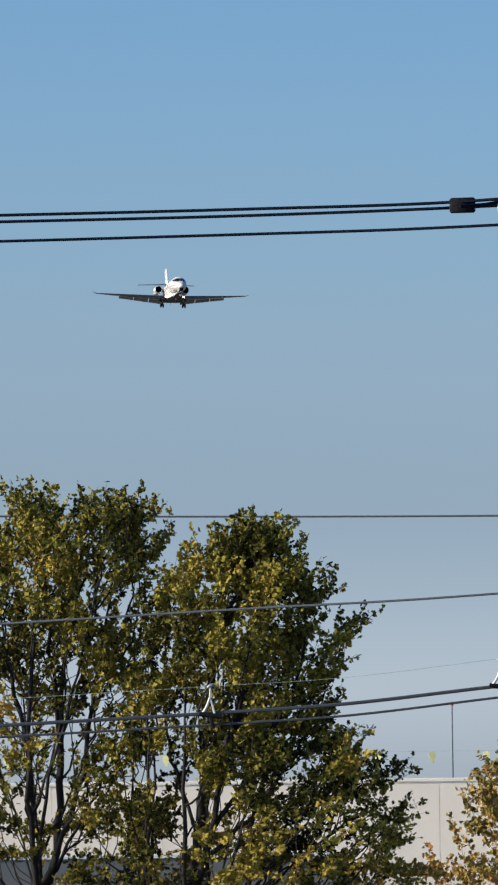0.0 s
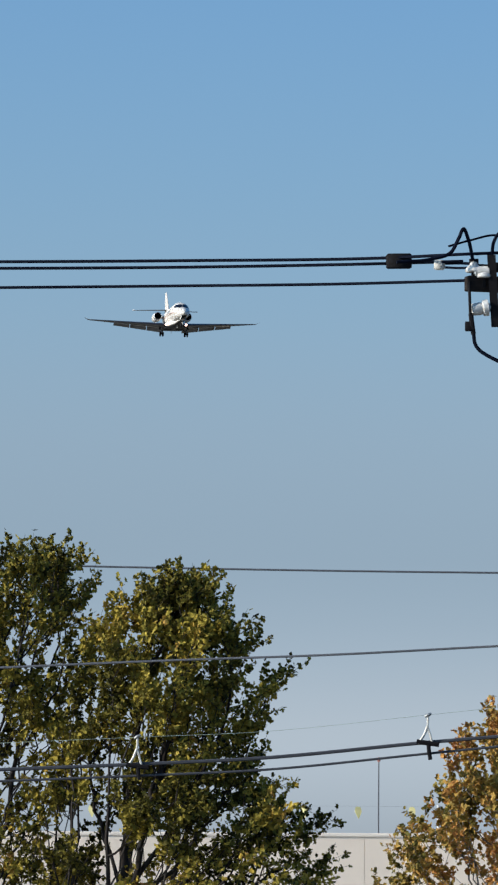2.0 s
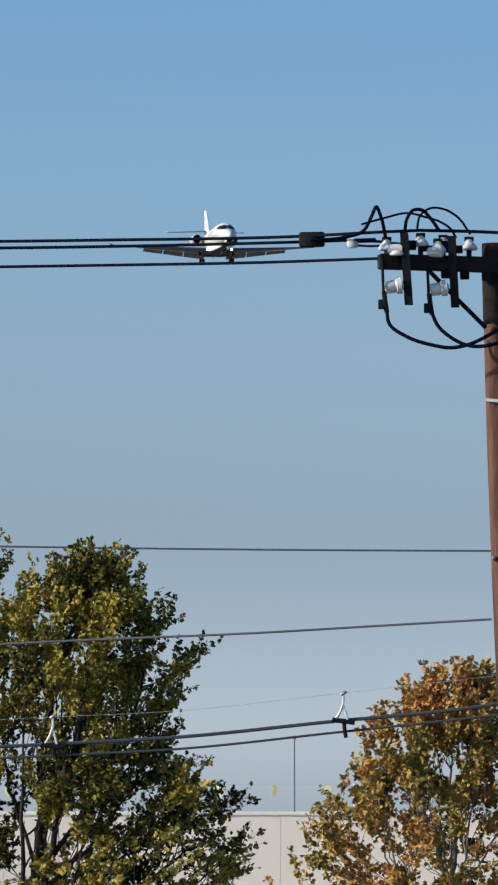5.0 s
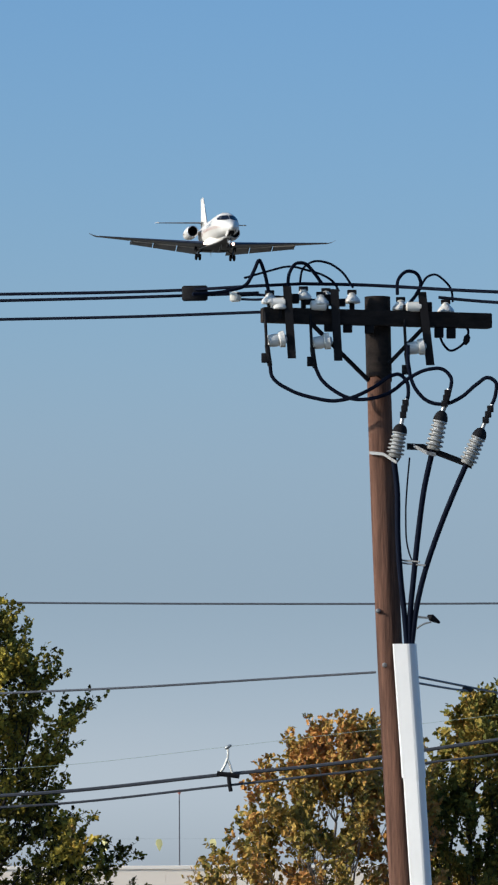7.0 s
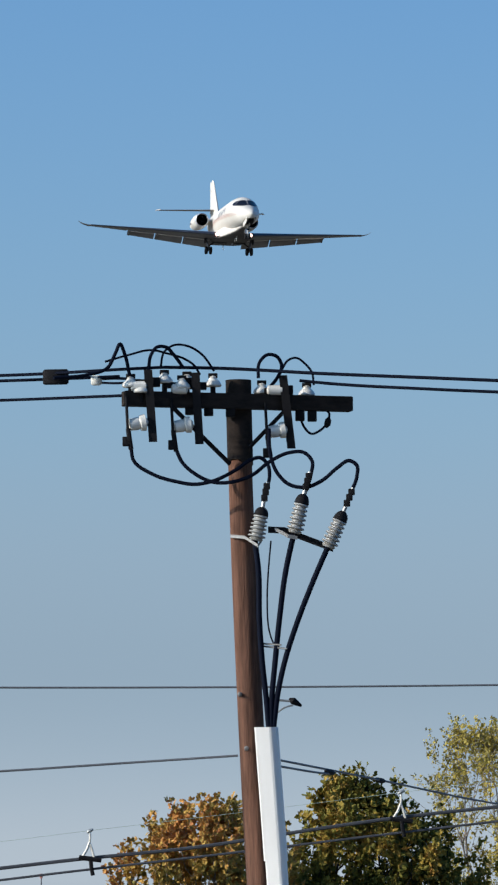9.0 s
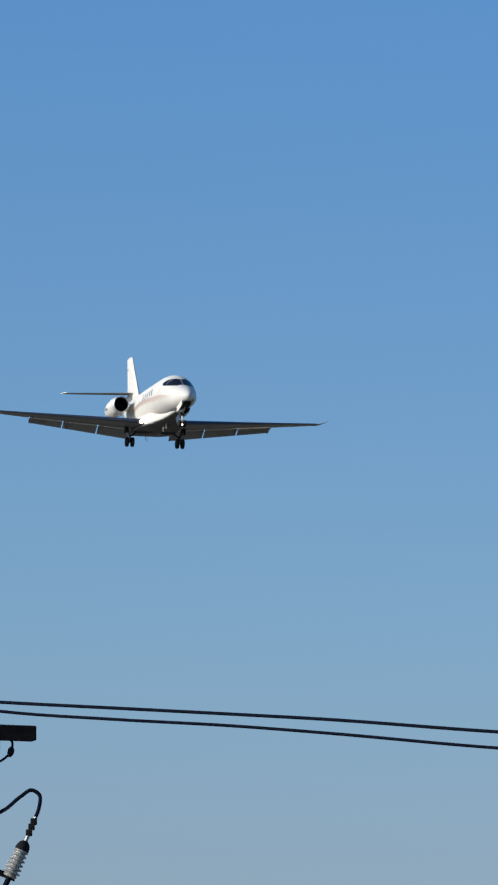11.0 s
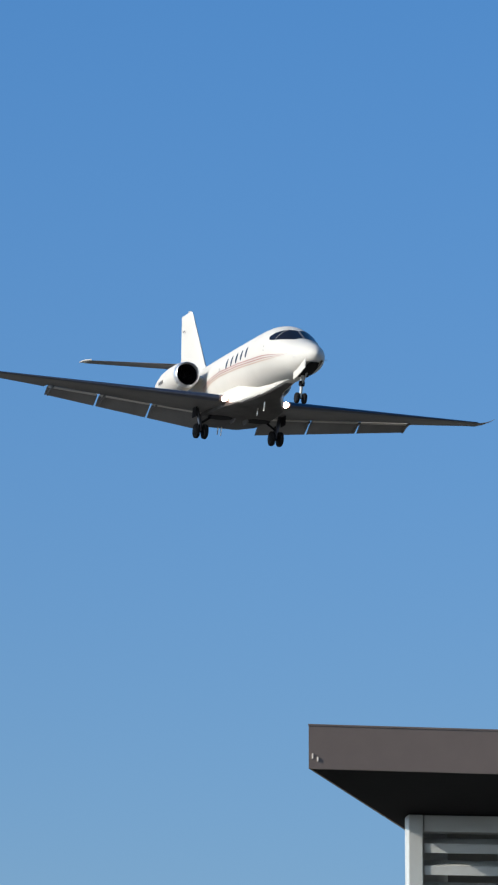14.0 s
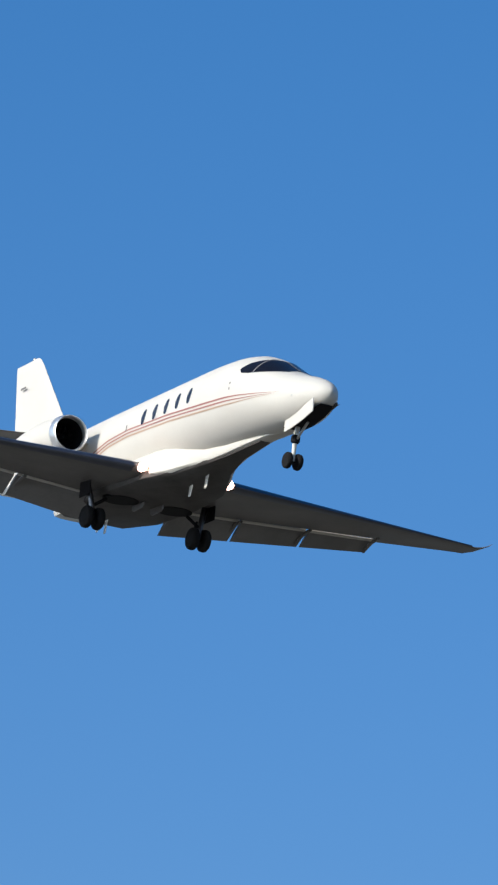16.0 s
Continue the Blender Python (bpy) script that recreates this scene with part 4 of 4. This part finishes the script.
# ---- trees ----
def leaf_mesh(name, P, D, size, rng):
    """Many small folded lobed leaves at P that lean along D, as one mesh."""
    n = len(P)
    u = D * 0.6 + rng.normal(size=(n, 3))
    u /= np.linalg.norm(u, axis=1)[:, None]
    v = np.cross(u, rng.normal(size=(n, 3)))
    v /= np.linalg.norm(v, axis=1)[:, None]
    w = np.cross(u, v)
    s = (size * rng.uniform(0.6, 1.35, n))[:, None]
    rim = ((0.0, 0.0, 0.0), (0.30, 0.52, 0.16), (0.52, 0.26, 0.05), (0.86, 0.36, 0.10), (1.15, 0.0, 0.0), (0.86, -0.36, 0.10), (0.52, -0.26, 0.05), (0.30, -0.52, 0.16))
    verts = np.stack([P + s * (a * u + b * v + c * w) for a, b, c in rim] + [P + s * (0.45 * u - 0.08 * w)], 1).reshape(-1, 3)
    k = np.arange(n)[:, None] * 9
    faces = np.concatenate([k + np.array([[8, i, (i + 1) % 8]]) for i in range(8)])
    me = bpy.data.meshes.new(name)
    me.from_pydata(verts.tolist(), [], faces.tolist())
    me.update()
    return me


def stick(bag, a, b, r0, r1, sides=3):
    """Adds one tapered length of wood to bag = (verts, faces)."""
    d, r0, r1 = (b - a).normalized(), float(r0), float(r1)
    s = d.orthogonal().normalized()
    u = d.cross(s)
    i = len(bag[0])
    for p, r in ((a, r0), (b + d * r1 * 0.5, r1)):
        for k in range(sides):
            g = 2 * math.pi * k / sides
            bag[0].append(p + r * (math.cos(g) * s + math.sin(g) * u))
    for k in range(sides):
        j = (k + 1) % sides
        bag[1].append((i + k, i + j, i + sides + j, i + sides + k))


def wood(name, bag, mat, parent, label="", kind=""):
    me = bpy.data.meshes.new(name)
    me.from_pydata([tuple(v) for v in bag[0]], [], bag[1])
    me.materials.append(mat)
    me.shade_smooth()
    return tagged(link(new(name, me), parent), label, kind=kind)


def tree(name, label, base, rows, depth, mat, bark, sprigs, seed, leaf=0.06, per=25, gap=0.5, girth=0.0054, low=0.9, fork=0.7, heap=0.8, spread=0.042, stems=0.6, reach=0.38, patch_size=3.1, even=0.0):
    """rows: (height, left edge, right edge) of the crown, in metres from the base. Wood grows from the trunk to every sprig by the
    shortest way, stems thicken by the sprigs they carry, and leaves sit along the last lengths."""
    rng = np.random.default_rng(seed)
    t = thing(name, label, "tree", "", (*base, 0))
    zs = [r[0] for r in rows]
    top = zs[-1]
    edge = lambda z: (np.interp(z, zs, [r[1] for r in rows]), np.interp(z, zs, [r[2] for r in rows]))
    pts = [Vector((0.02 * math.sin(k), 0, fork * k / 4)) for k in range(5)]
    tries = 0
    while len(pts) < sprigs + 5 and tries < 60 * sprigs:
        tries += 1
        z = low + (top - 0.28 - low) * rng.random() ** heap
        a, b = edge(z + 0.2)
        a, b = a + 0.16, b - 0.16
        rho, ph = rng.random() ** 0.42, 2 * math.pi * rng.random()
        rho *= 1 + 0.16 * noise.noise(Vector((3 * math.cos(ph), seed * 1.7 + 1.3 * math.sin(ph), z * 1.5)))
        x = (a + b) / 2 + (b - a) / 2 * rho * math.cos(ph)
        y = depth * min(1.0, (b - a) / 4.5) * rho * math.sin(ph)
        if noise.noise(Vector((x * patch_size + seed, y * 0.16, z * patch_size * 0.9))) * 0.7 + 0.5 < gap * (0.75 + 0.35 * rng.random()) * (1 - even * min(1.0, max(0.0, x - 0.2))):
            continue
        pts.append(Vector((x, y, z)))
    C = np.array([tuple(p) for p in pts])
    n = len(C)
    parent, way, best, link_to = [-1] * n, np.zeros(n), np.full(n, 1e9), np.zeros(n, int)
    inside, order = np.zeros(n, bool), []

    def take(i):
        inside[i] = True
        order.append(i)
        d = np.linalg.norm(C - C[i], axis=1)
        drop = np.maximum(0, C[i, 2] - C[:, 2] + 0.05)
        c = d + stems * way[i] + 1.6 * drop
        nearer = (c < best) & ~inside
        best[nearer], link_to[nearer] = c[nearer], i
    for i in range(5):
        parent[i] = i - 1
        way[i] = C[i, 2]
        take(i)
    for _ in range(n - 5):
        i = int(np.argmin(np.where(inside, 1e9, best)))
        parent[i] = int(link_to[i])
        way[i] = way[parent[i]] + np.linalg.norm(C[i] - C[parent[i]])
        take(i)
    load = np.ones(n)
    for i in order[:4:-1]:
        load[parent[i]] += load[i]
    for i in range(4, 0, -1):
        load[i - 1] = load[i] + 1
    R = np.minimum(girth * load ** 0.44, 0.2)
    # each stem goes on along its heaviest child; the rest branch off
    heavy = {}
    for i in order[1:]:
        if parent[i] not in heavy or load[i] > load[heavy[parent[i]]]:
            heavy[parent[i]] = i
    for _ in range(5):
        for i in order[5:]:
            if load[i] > 3:
                C[i] = 0.4 * C[i] + 0.3 * (C[parent[i]] + C[heavy[i]])
    stem = {0: 0}
    for i in order[1:]:
        stem[i] = stem[parent[i]] if heavy[parent[i]] == i else i
    bags = collections.defaultdict(lambda: ([], []))
    for i in order[1:]:
        p, a, b = parent[i], Vector(C[parent[i]]), Vector(C[i])
        r0 = min(R[p], R[i] * 1.35)
        big = R[i] > 0.021
        bag = bags[stem[i] if big else "twig"]
        if (b - a).length > 0.3:
            sag = Vector((rng.normal() * 0.03, rng.normal() * 0.03, -0.10 * (b - a).length))
            m = a.lerp(b, 0.5) + sag
            stick(bag, a, m, r0, (r0 + R[i]) / 2, 7 if big else 3)
            stick(bag, m, b, (r0 + R[i]) / 2, R[i], 7 if big else 3)
        else:
            stick(bag, a, b, r0, R[i], 7 if big else 3)
    for key, bag in bags.items():
        if key == "twig":
            wood("twig", bag, bark, t, "fine bare twigs", "stuff")
        else:
            wood("trunk" if key == 0 else "limb", bag, bark, t, "tapered trunk" if key == 0 else "")
    # leaves along the outer lengths of wood
    tips = [i for i in order[5:] if load[i] < 9]
    A = np.array([C[i] - C[parent[i]] for i in tips])
    A /= np.maximum(1e-6, np.linalg.norm(A, axis=1))[:, None]
    out = C[tips] - np.array((0, 0, 0.45 * top))
    out /= np.linalg.norm(out, axis=1)[:, None]
    A = A * 0.4 + out * 0.8 + np.array((0, 0, 0.4)) + rng.normal(scale=0.22, size=A.shape)
    A /= np.linalg.norm(A, axis=1)[:, None]
    # a few fingers of leaves to each tip
    fingers = rng.integers(1, 4, len(tips))
    which = np.repeat(np.arange(len(tips)), fingers)
    A = A[which] + rng.normal(scale=0.34, size=(len(which), 3))
    A /= np.linalg.norm(A, axis=1)[:, None]
    E = C[tips][which]
    long = reach * (0.45 + 1.2 * rng.random(len(which)) ** 1.9)
    idx = np.repeat(np.arange(len(which)), np.maximum(4, (per * long / reach * rng.uniform(0.6, 1.3, len(which))).astype(int)))
    along = rng.uniform(-0.25, 1.0, len(idx))[:, None]
    P = E[idx] + A[idx] * along * long[idx][:, None] + rng.normal(scale=spread, size=(len(idx), 3)) * (1.0 - 0.6 * np.maximum(0, along))
    bag = ([], [])
    for e, a, l in zip(E, A, long):
        stick(bag, Vector(e), Vector(e + a * l), 0.005, 0.002)
    wood("sprig", bag, bark, t, "thin leafy sprigs", "stuff")
    me = leaf_mesh("crown", P, A[idx], leaf, rng)
    me.materials.append(mat)
    tagged(link(new("crown", me), t), "dense crown of small leaves", kind="stuff")
    return t


left_maple = tree("maple_tree", "green maple tree turning yellow behind the wires", (-8.9, 99.5), ((0.9, -2.6, 1.9), (2.5, -3.2, 2.2), (4.5, -3.0, 1.8), (5.9, -2.3, 1.8), (6.7, -1.8, 1.95), (7.2, -1.5, 1.95), (7.55, -1.0, 1.95), (7.85, -0.6, 1.6)), 2.3, GREENLEAF, BARK, 1150, 3, leaf=0.064, gap=0.51)
bushy_maple = tree("maple_tree", "bushy green maple tree with dark limbs", (-6.9, 98.6), ((0.9, -1.6, 3.1), (2.4, -1.7, 3.55), (3.3, -1.5, 3.5), (3.9, -1.2, 3.25), (4.25, -1.0, 2.75), (4.6, -0.95, 2.45), (5.1, -0.9, 2.5), (5.7, -0.85, 2.75), (6.2, -0.75, 2.5), (6.6, -0.45, 2.2), (6.85, 0.0, 1.95), (7.1, 0.5, 1.75), (7.32, 0.9, 1.5)), 2.1, GREENLEAF, BARK, 1400, 8, leaf=0.064, gap=0.58, heap=0.95, even=0.46)
rust_maple = tree("maple_tree", "rust and olive autumn maple tree", (-0.84, 112), ((0.82, -2.6, 1.6), (2.50, -3.0, 1.9), (3.28, -2.65, 2.0), (4.18, -2.0, 1.9), (4.85, -1.6, 1.8), (5.25, -1.4, 1.65), (5.6, -1.15, 1.45), (5.88, -0.85, 1.15), (6.08, -0.5, 0.85), (6.28, -0.35, 0.3)), 1.8, RUSTLEAF, PALEBARK, 800, 15, gap=0.53, girth=0.0042, leaf=0.078)
mixed_maple = tree("maple_tree", "green and orange autumn maple tree", (1.77, 114), ((0.80, -1.5, 2.0), (2.51, -1.75, 2.35), (3.65, -1.75, 2.4), (4.6, -1.65, 2.4), (5.2, -1.5, 2.3), (5.65, -1.3, 2.15), (6.1, -1.05, 1.75), (6.35, -0.8, 0.9), (6.55, -0.55, 0.4), (6.75, -0.4, 0.0)), 1.8, MIXLEAF, BARK, 1050, 23, gap=0.42, girth=0.0046, leaf=0.078)
tree("pale_tree", "half-bare tree with thin yellow leaves", (6.1, 150), ((1.5, -2.3, 2.6), (4.0, -2.8, 3.2), (6.5, -2.95, 3.4), (7.6, -2.75, 3.2), (8.3, -2.65, 2.9), (8.6, -2.5, 2.6), (8.9, -2.25, 2.2), (9.2, -1.95, 0.6), (9.45, -1.75, -0.5)), 2.2, YELLOWLEAF, PALEBARK, 850, 31, per=24, gap=0.54, girth=0.0045, leaf=0.058, spread=0.075)


# ---- far warehouse ----
def warehouse():
    w = thing("warehouse", "long low beige warehouse with pale roof trim", "building", "", (0, 200, 0))
    part("wall", box(-45, 14, 0.06, 40, 0, 5.6), BEIGE, w, "beige wall", smooth=False)
    part("roof", box(-45, 14, 0.5, 39.8, 5.6, 5.64), TRIM, w, "flat pale roof", smooth=False)
    part("roof_trim", box(-45.05, 14.05, -0.04, 0.3, 5.61, 5.72, 0.02), TRIM, w, "pale metal roof trim", smooth=False)
    panel = bpy.data.meshes.new("cladding_panel")
    bm = box(0, 1.604, 0, 0.06, 0.05, 5.6, 0.006)
    bm.to_mesh(panel)
    bm.free()
    panel.materials.append(BEIGE)
    for i in range(36):
        link(new("cladding_panel", panel), w).location = (-45 + 1.612 * i, 0, 0)
    return w


warehouse()
low = thing("low_wall", "long dark grey low wall in front of the warehouse", "wall", "", (-18, 196, 0))
part("panel", box(-14, 9.2, 0, 0.3, 0, 3.45, 0.02), DARKCLAD, low, "dark grey cladding", smooth=False)
part("coping", box(-14.1, 9.3, -0.05, 0.35, 3.451, 3.53, 0.01), FRAMEGREY, low, "grey metal coping", smooth=False)
mast = thing("roof_mast", "thin grey mast with red tip on the warehouse roof", "mast", "", (-5.98, 202, 5.54))
part("pole", tube(((0, 0, 0), (0, 0, 2.3)), (0.024, 0.018), 6), GREYWIRE, mast)
part("tip_lamp", lathe(((0, 0.02), (0.3, 0.05), (0.7, 0.05), (1, 0.02)), (0, 0, 2.3), (0, 0, 2.45), 8), STRIPE_RED, mast, "red tip")
rope = tagged(part("warning_rope", tube(((-22, 201, 6.52), (-4.2, 201, 6.52)), 0.0018, 4), GREYWIRE), "thin rope along the roof edge", "rope")
proto = None
for i in range(10):
    x = -8.12 - 1.555 * (i - 2) if i > 1 else -8.12 + 1.57 * (2 - i)
    if proto is None:
        prof = ((0, 0.0), (0.06, 0.055), (0.2, 0.09), (0.45, 0.10), (0.75, 0.055), (1, 0.01))
        bm = bmesh.new()
        vs = [[bm.verts.new((s * r + 0.02 * f, dy * (0.3 + r), -0.37 * f)) for dy, s in ((-0.02, -1), (-0.02, 1), (0.02, 1), (0.02, -1))] for f, r in prof[1:]]
        for a, b in zip(vs, vs[1:]):
            for k in range(4):
                bm.faces.new((a[k], a[(k + 1) % 4], b[(k + 1) % 4], b[k]))
        bm.faces.new(vs[0][::-1]), bm.faces.new(vs[-1])
        proto = tagged(part("pennant", bm, YELLOW), "yellow pennant hanging from the roof rope", "pennant", "roof pennants")
        proto.location = (x, 201, 6.53)
    else:
        copy_thing(proto, pose(x, 201, 6.53, 0, 0, 12 * math.sin(i * 2.1)))
for x in (-4.2, -22.0):
    st = thing("rope_stanchion", "slim white stanchion on the warehouse roof", "post", "rope stanchions", (x, 201, 5.54))
    part("post", tube(((0, 0, 0), (0, 0, 1.02)), 0.045, 8), PORCELAIN, st)
    part("foot", lathe(((0, 0.2), (0.7, 0.18), (1, 0.06)), (0, 0, 0), (0, 0, 0.08), 12), GALV, st)


# ---- near building with the overhanging roof ----
def corner_building():
    b = thing("corner_building", "building with bronze overhanging roof and louvred opening", "building")
    zt, zb = 8.49, 8.19
    plan_pts = [(6.68, 45.0), (30.0, 46.3), (33.0, 58.0), (11.8, 58.3)]
    inner = [(6.705, 45.02), (29.97, 46.32), (32.97, 57.98), (11.82, 58.27)]
    part("roof_slab", loft([[Vector((x, y, z)) for x, y in inner] for z in (zb + 0.012, zt - 0.02)]), FASCIA, b, "dark roof slab", smooth=False)
    # thin soffit sheet whose near-black colour deepens the shade below the roof
    part("soffit", loft([[Vector((x, y, z)) for x, y in inner] for z in (zb - 0.002, zb + 0.01)]), SOFFIT, b, "soffit blackened for overhang shade", smooth=False)
    for i in range(4):
        (x0, y0), (x1, y1) = plan_pts[i], plan_pts[(i + 1) % 4]
        (u0, v0), (u1, v1) = inner[i], inner[(i + 1) % 4]
        part("fascia", loft([[Vector((x0, y0, z)), Vector((x1, y1, z)), Vector((u1, v1, z)), Vector((u0, v0, z))] for z in (zb, zt - 0.012)]), FASCIA, b, "bronze metal fascia", smooth=False)
        part("drip_edge", loft([[Vector((x0 - 0.004, y0 - 0.004, z)), Vector((x1 + 0.004, y1 - 0.004, z)), Vector((u1, v1, z)), Vector((u0, v0, z))] for z in (zt - 0.011, zt + 0.001)]), FASCIA, b, "thin roof edge", smooth=False)
    for x, z, h in ((6.705, 8.275, 0.035), (6.74, 8.255, 0.03)):
        part("sticker_mark", box(x - 0.004, x + 0.005, 44.995, 44.999 + 0.06 * (x - 6.68), z - h / 2, z + h / 2), TRIM, b, "small pale scuff", smooth=False)
    # wall, corner post, head rail and louvre slats
    y0 = 47.07
    part("wall", loft([[Vector(p) for p in ((8.05, y0 + 0.5, z), (28, y0 + 1.5, z), (30, 57, z), (12.2, 57, z))] for z in (0, 8.18)]), STUCCO, b, "grey wall", smooth=False)
    part("corner_post", box(7.69, 7.795, y0, y0 + 0.16, 0, 8.185, 0.008), FRAMEGREY, b, "pale metal corner post", smooth=False)
    part("head_rail", box(7.803, 12, y0 + 0.02, y0 + 0.14, 8.07, 8.185, 0.006), FRAMEGREY, b, "pale metal head rail", smooth=False)
    part("return_panel", loft([[Vector(p) for p in ((7.72, y0 + 0.163, z), (7.79, y0 + 0.163, z), (8.12, y0 + 0.9, z), (8.05, y0 + 0.9, z))] for z in (0, 8.18)]), FRAMEGREY, b, "pale return panel", smooth=False)
    for x in (10.6, 13.4):
        part("mullion", box(x, x + 0.1, y0, y0 + 0.15, 0, 8.07, 0.006), FRAMEGREY, b, "pale metal mullion", smooth=False)
    slat = bpy.data.meshes.new("slat")
    bm = loft([[Vector((x, 0.0, 0.0)), Vector((x, 0.012, 0.0)), Vector((x, 0.15, 0.085)), Vector((x, 0.15, 0.125)), Vector((x, 0.0, 0.065))] for x in (0, 2.79)])
    bmesh.ops.recalc_face_normals(bm, faces=bm.faces[:])
    bm.to_mesh(slat)
    bm.free()
    slat.materials.append(FRAMEGREY)
    for k in range(40):
        link(new("slat", slat), b).location = (7.805, y0 + 0.02, 7.92 - 0.155 * k)


corner_building()

# ---- what moves ----
FLIGHT = (
    (0, -68.22, 981.32, 91.96, -78.62, 2.66, -1.03),
    (0.5, -64.19, 955.68, 90.56, -78.70, 2.53, -0.88),
    (1, -60.21, 930.06, 88.95, -78.78, 2.40, -0.81),
    (1.5, -56.32, 904.45, 87.09, -78.86, 2.27, -0.81),
    (2, -52.61, 878.85, 85.52, -78.93, 2.14, -0.48),
    (2.5, -48.86, 853.27, 83.82, -79.01, 2.01, -0.27),
    (3, -45.08, 827.70, 82.31, -79.09, 1.88, -0.98),
    (3.5, -41.29, 802.14, 80.82, -79.17, 1.75, -1.40),
    (4, -37.46, 776.60, 79.42, -79.25, 1.62, -1.17),
    (4.5, -33.59, 751.07, 78.10, -79.33, 1.49, -0.49),
    (5, -29.72, 725.55, 76.82, -79.41, 1.36, 0.30),
    (5.5, -25.90, 700.05, 75.56, -79.49, 1.23, 0.92),
    (6, -22.18, 674.56, 74.25, -79.57, 1.10, 0.92),
    (6.5, -18.55, 649.08, 72.91, -79.65, 0.97, -0.05),
    (7, -14.96, 623.62, 71.78, -79.73, 0.84, -0.96),
    (7.5, -11.39, 598.16, 70.60, -79.81, 0.71, -1.47),
    (8, -7.86, 572.73, 69.42, -79.89, 0.58, -2.00),
    (8.5, -4.27, 547.30, 68.44, -79.97, 0.45, -2.08),
    (9, -0.79, 521.89, 67.48, -80.05, 0.32, -1.45),
    (9.5, 2.74, 496.49, 66.60, -80.13, 0.19, -0.98),
    (10, 6.27, 471.11, 65.66, -80.21, 0.06, -1.02),
    (10.5, 10.08, 445.74, 64.65, -80.29, -0.08, -0.81),
    (11, 14.16, 420.38, 63.58, -80.37, -0.21, -0.75),
    (11.5, 18.33, 395.04, 62.46, -80.45, -0.34, -0.88),
    (12, 22.40, 369.70, 61.31, -80.53, -0.47, -1.34),
    (12.5, 26.21, 344.39, 60.15, -80.61, -0.60, -2.15),
    (13, 29.91, 319.08, 58.92, -80.69, -0.73, -3.26),
    (13.5, 33.59, 293.79, 57.65, -80.77, -0.86, -3.02),
    (14, 37.20, 268.51, 56.45, -80.84, -0.99, -2.60),
    (14.5, 40.92, 243.25, 55.20, -80.92, -1.12, -2.73),
    (15, 45.02, 217.99, 54.29, -81.00, -1.25, -3.40),
    (15.5, 49.14, 192.76, 53.38, -81.08, -1.38, -4.01),
    (16, 53.24, 167.53, 52.33, -81.16, -1.51, -2.39),
)


# seconds and degrees by which the wind bends the two green maples
SWAY = ((0, 0.0), (0.5, -0.05), (1, -0.2), (1.5, -0.25), (2, -0.4), (2.5, -0.5), (3, -0.75), (3.5, -0.9), (4.5, -0.8), (6, -0.6), (8, -0.4), (12, -0.2), (16, 0.0))


def motions():
    for t in (left_maple, bushy_maple):
        x, y, _ = t.location
        walk(t, [(k, pose(x, y, 0, 0, a, 0)) for k, a in SWAY])
    walk(jet, [(t, pose(x, y, z, bank, -pitch, turn)) for t, x, y, z, turn, pitch, bank in FLIGHT])


motions()
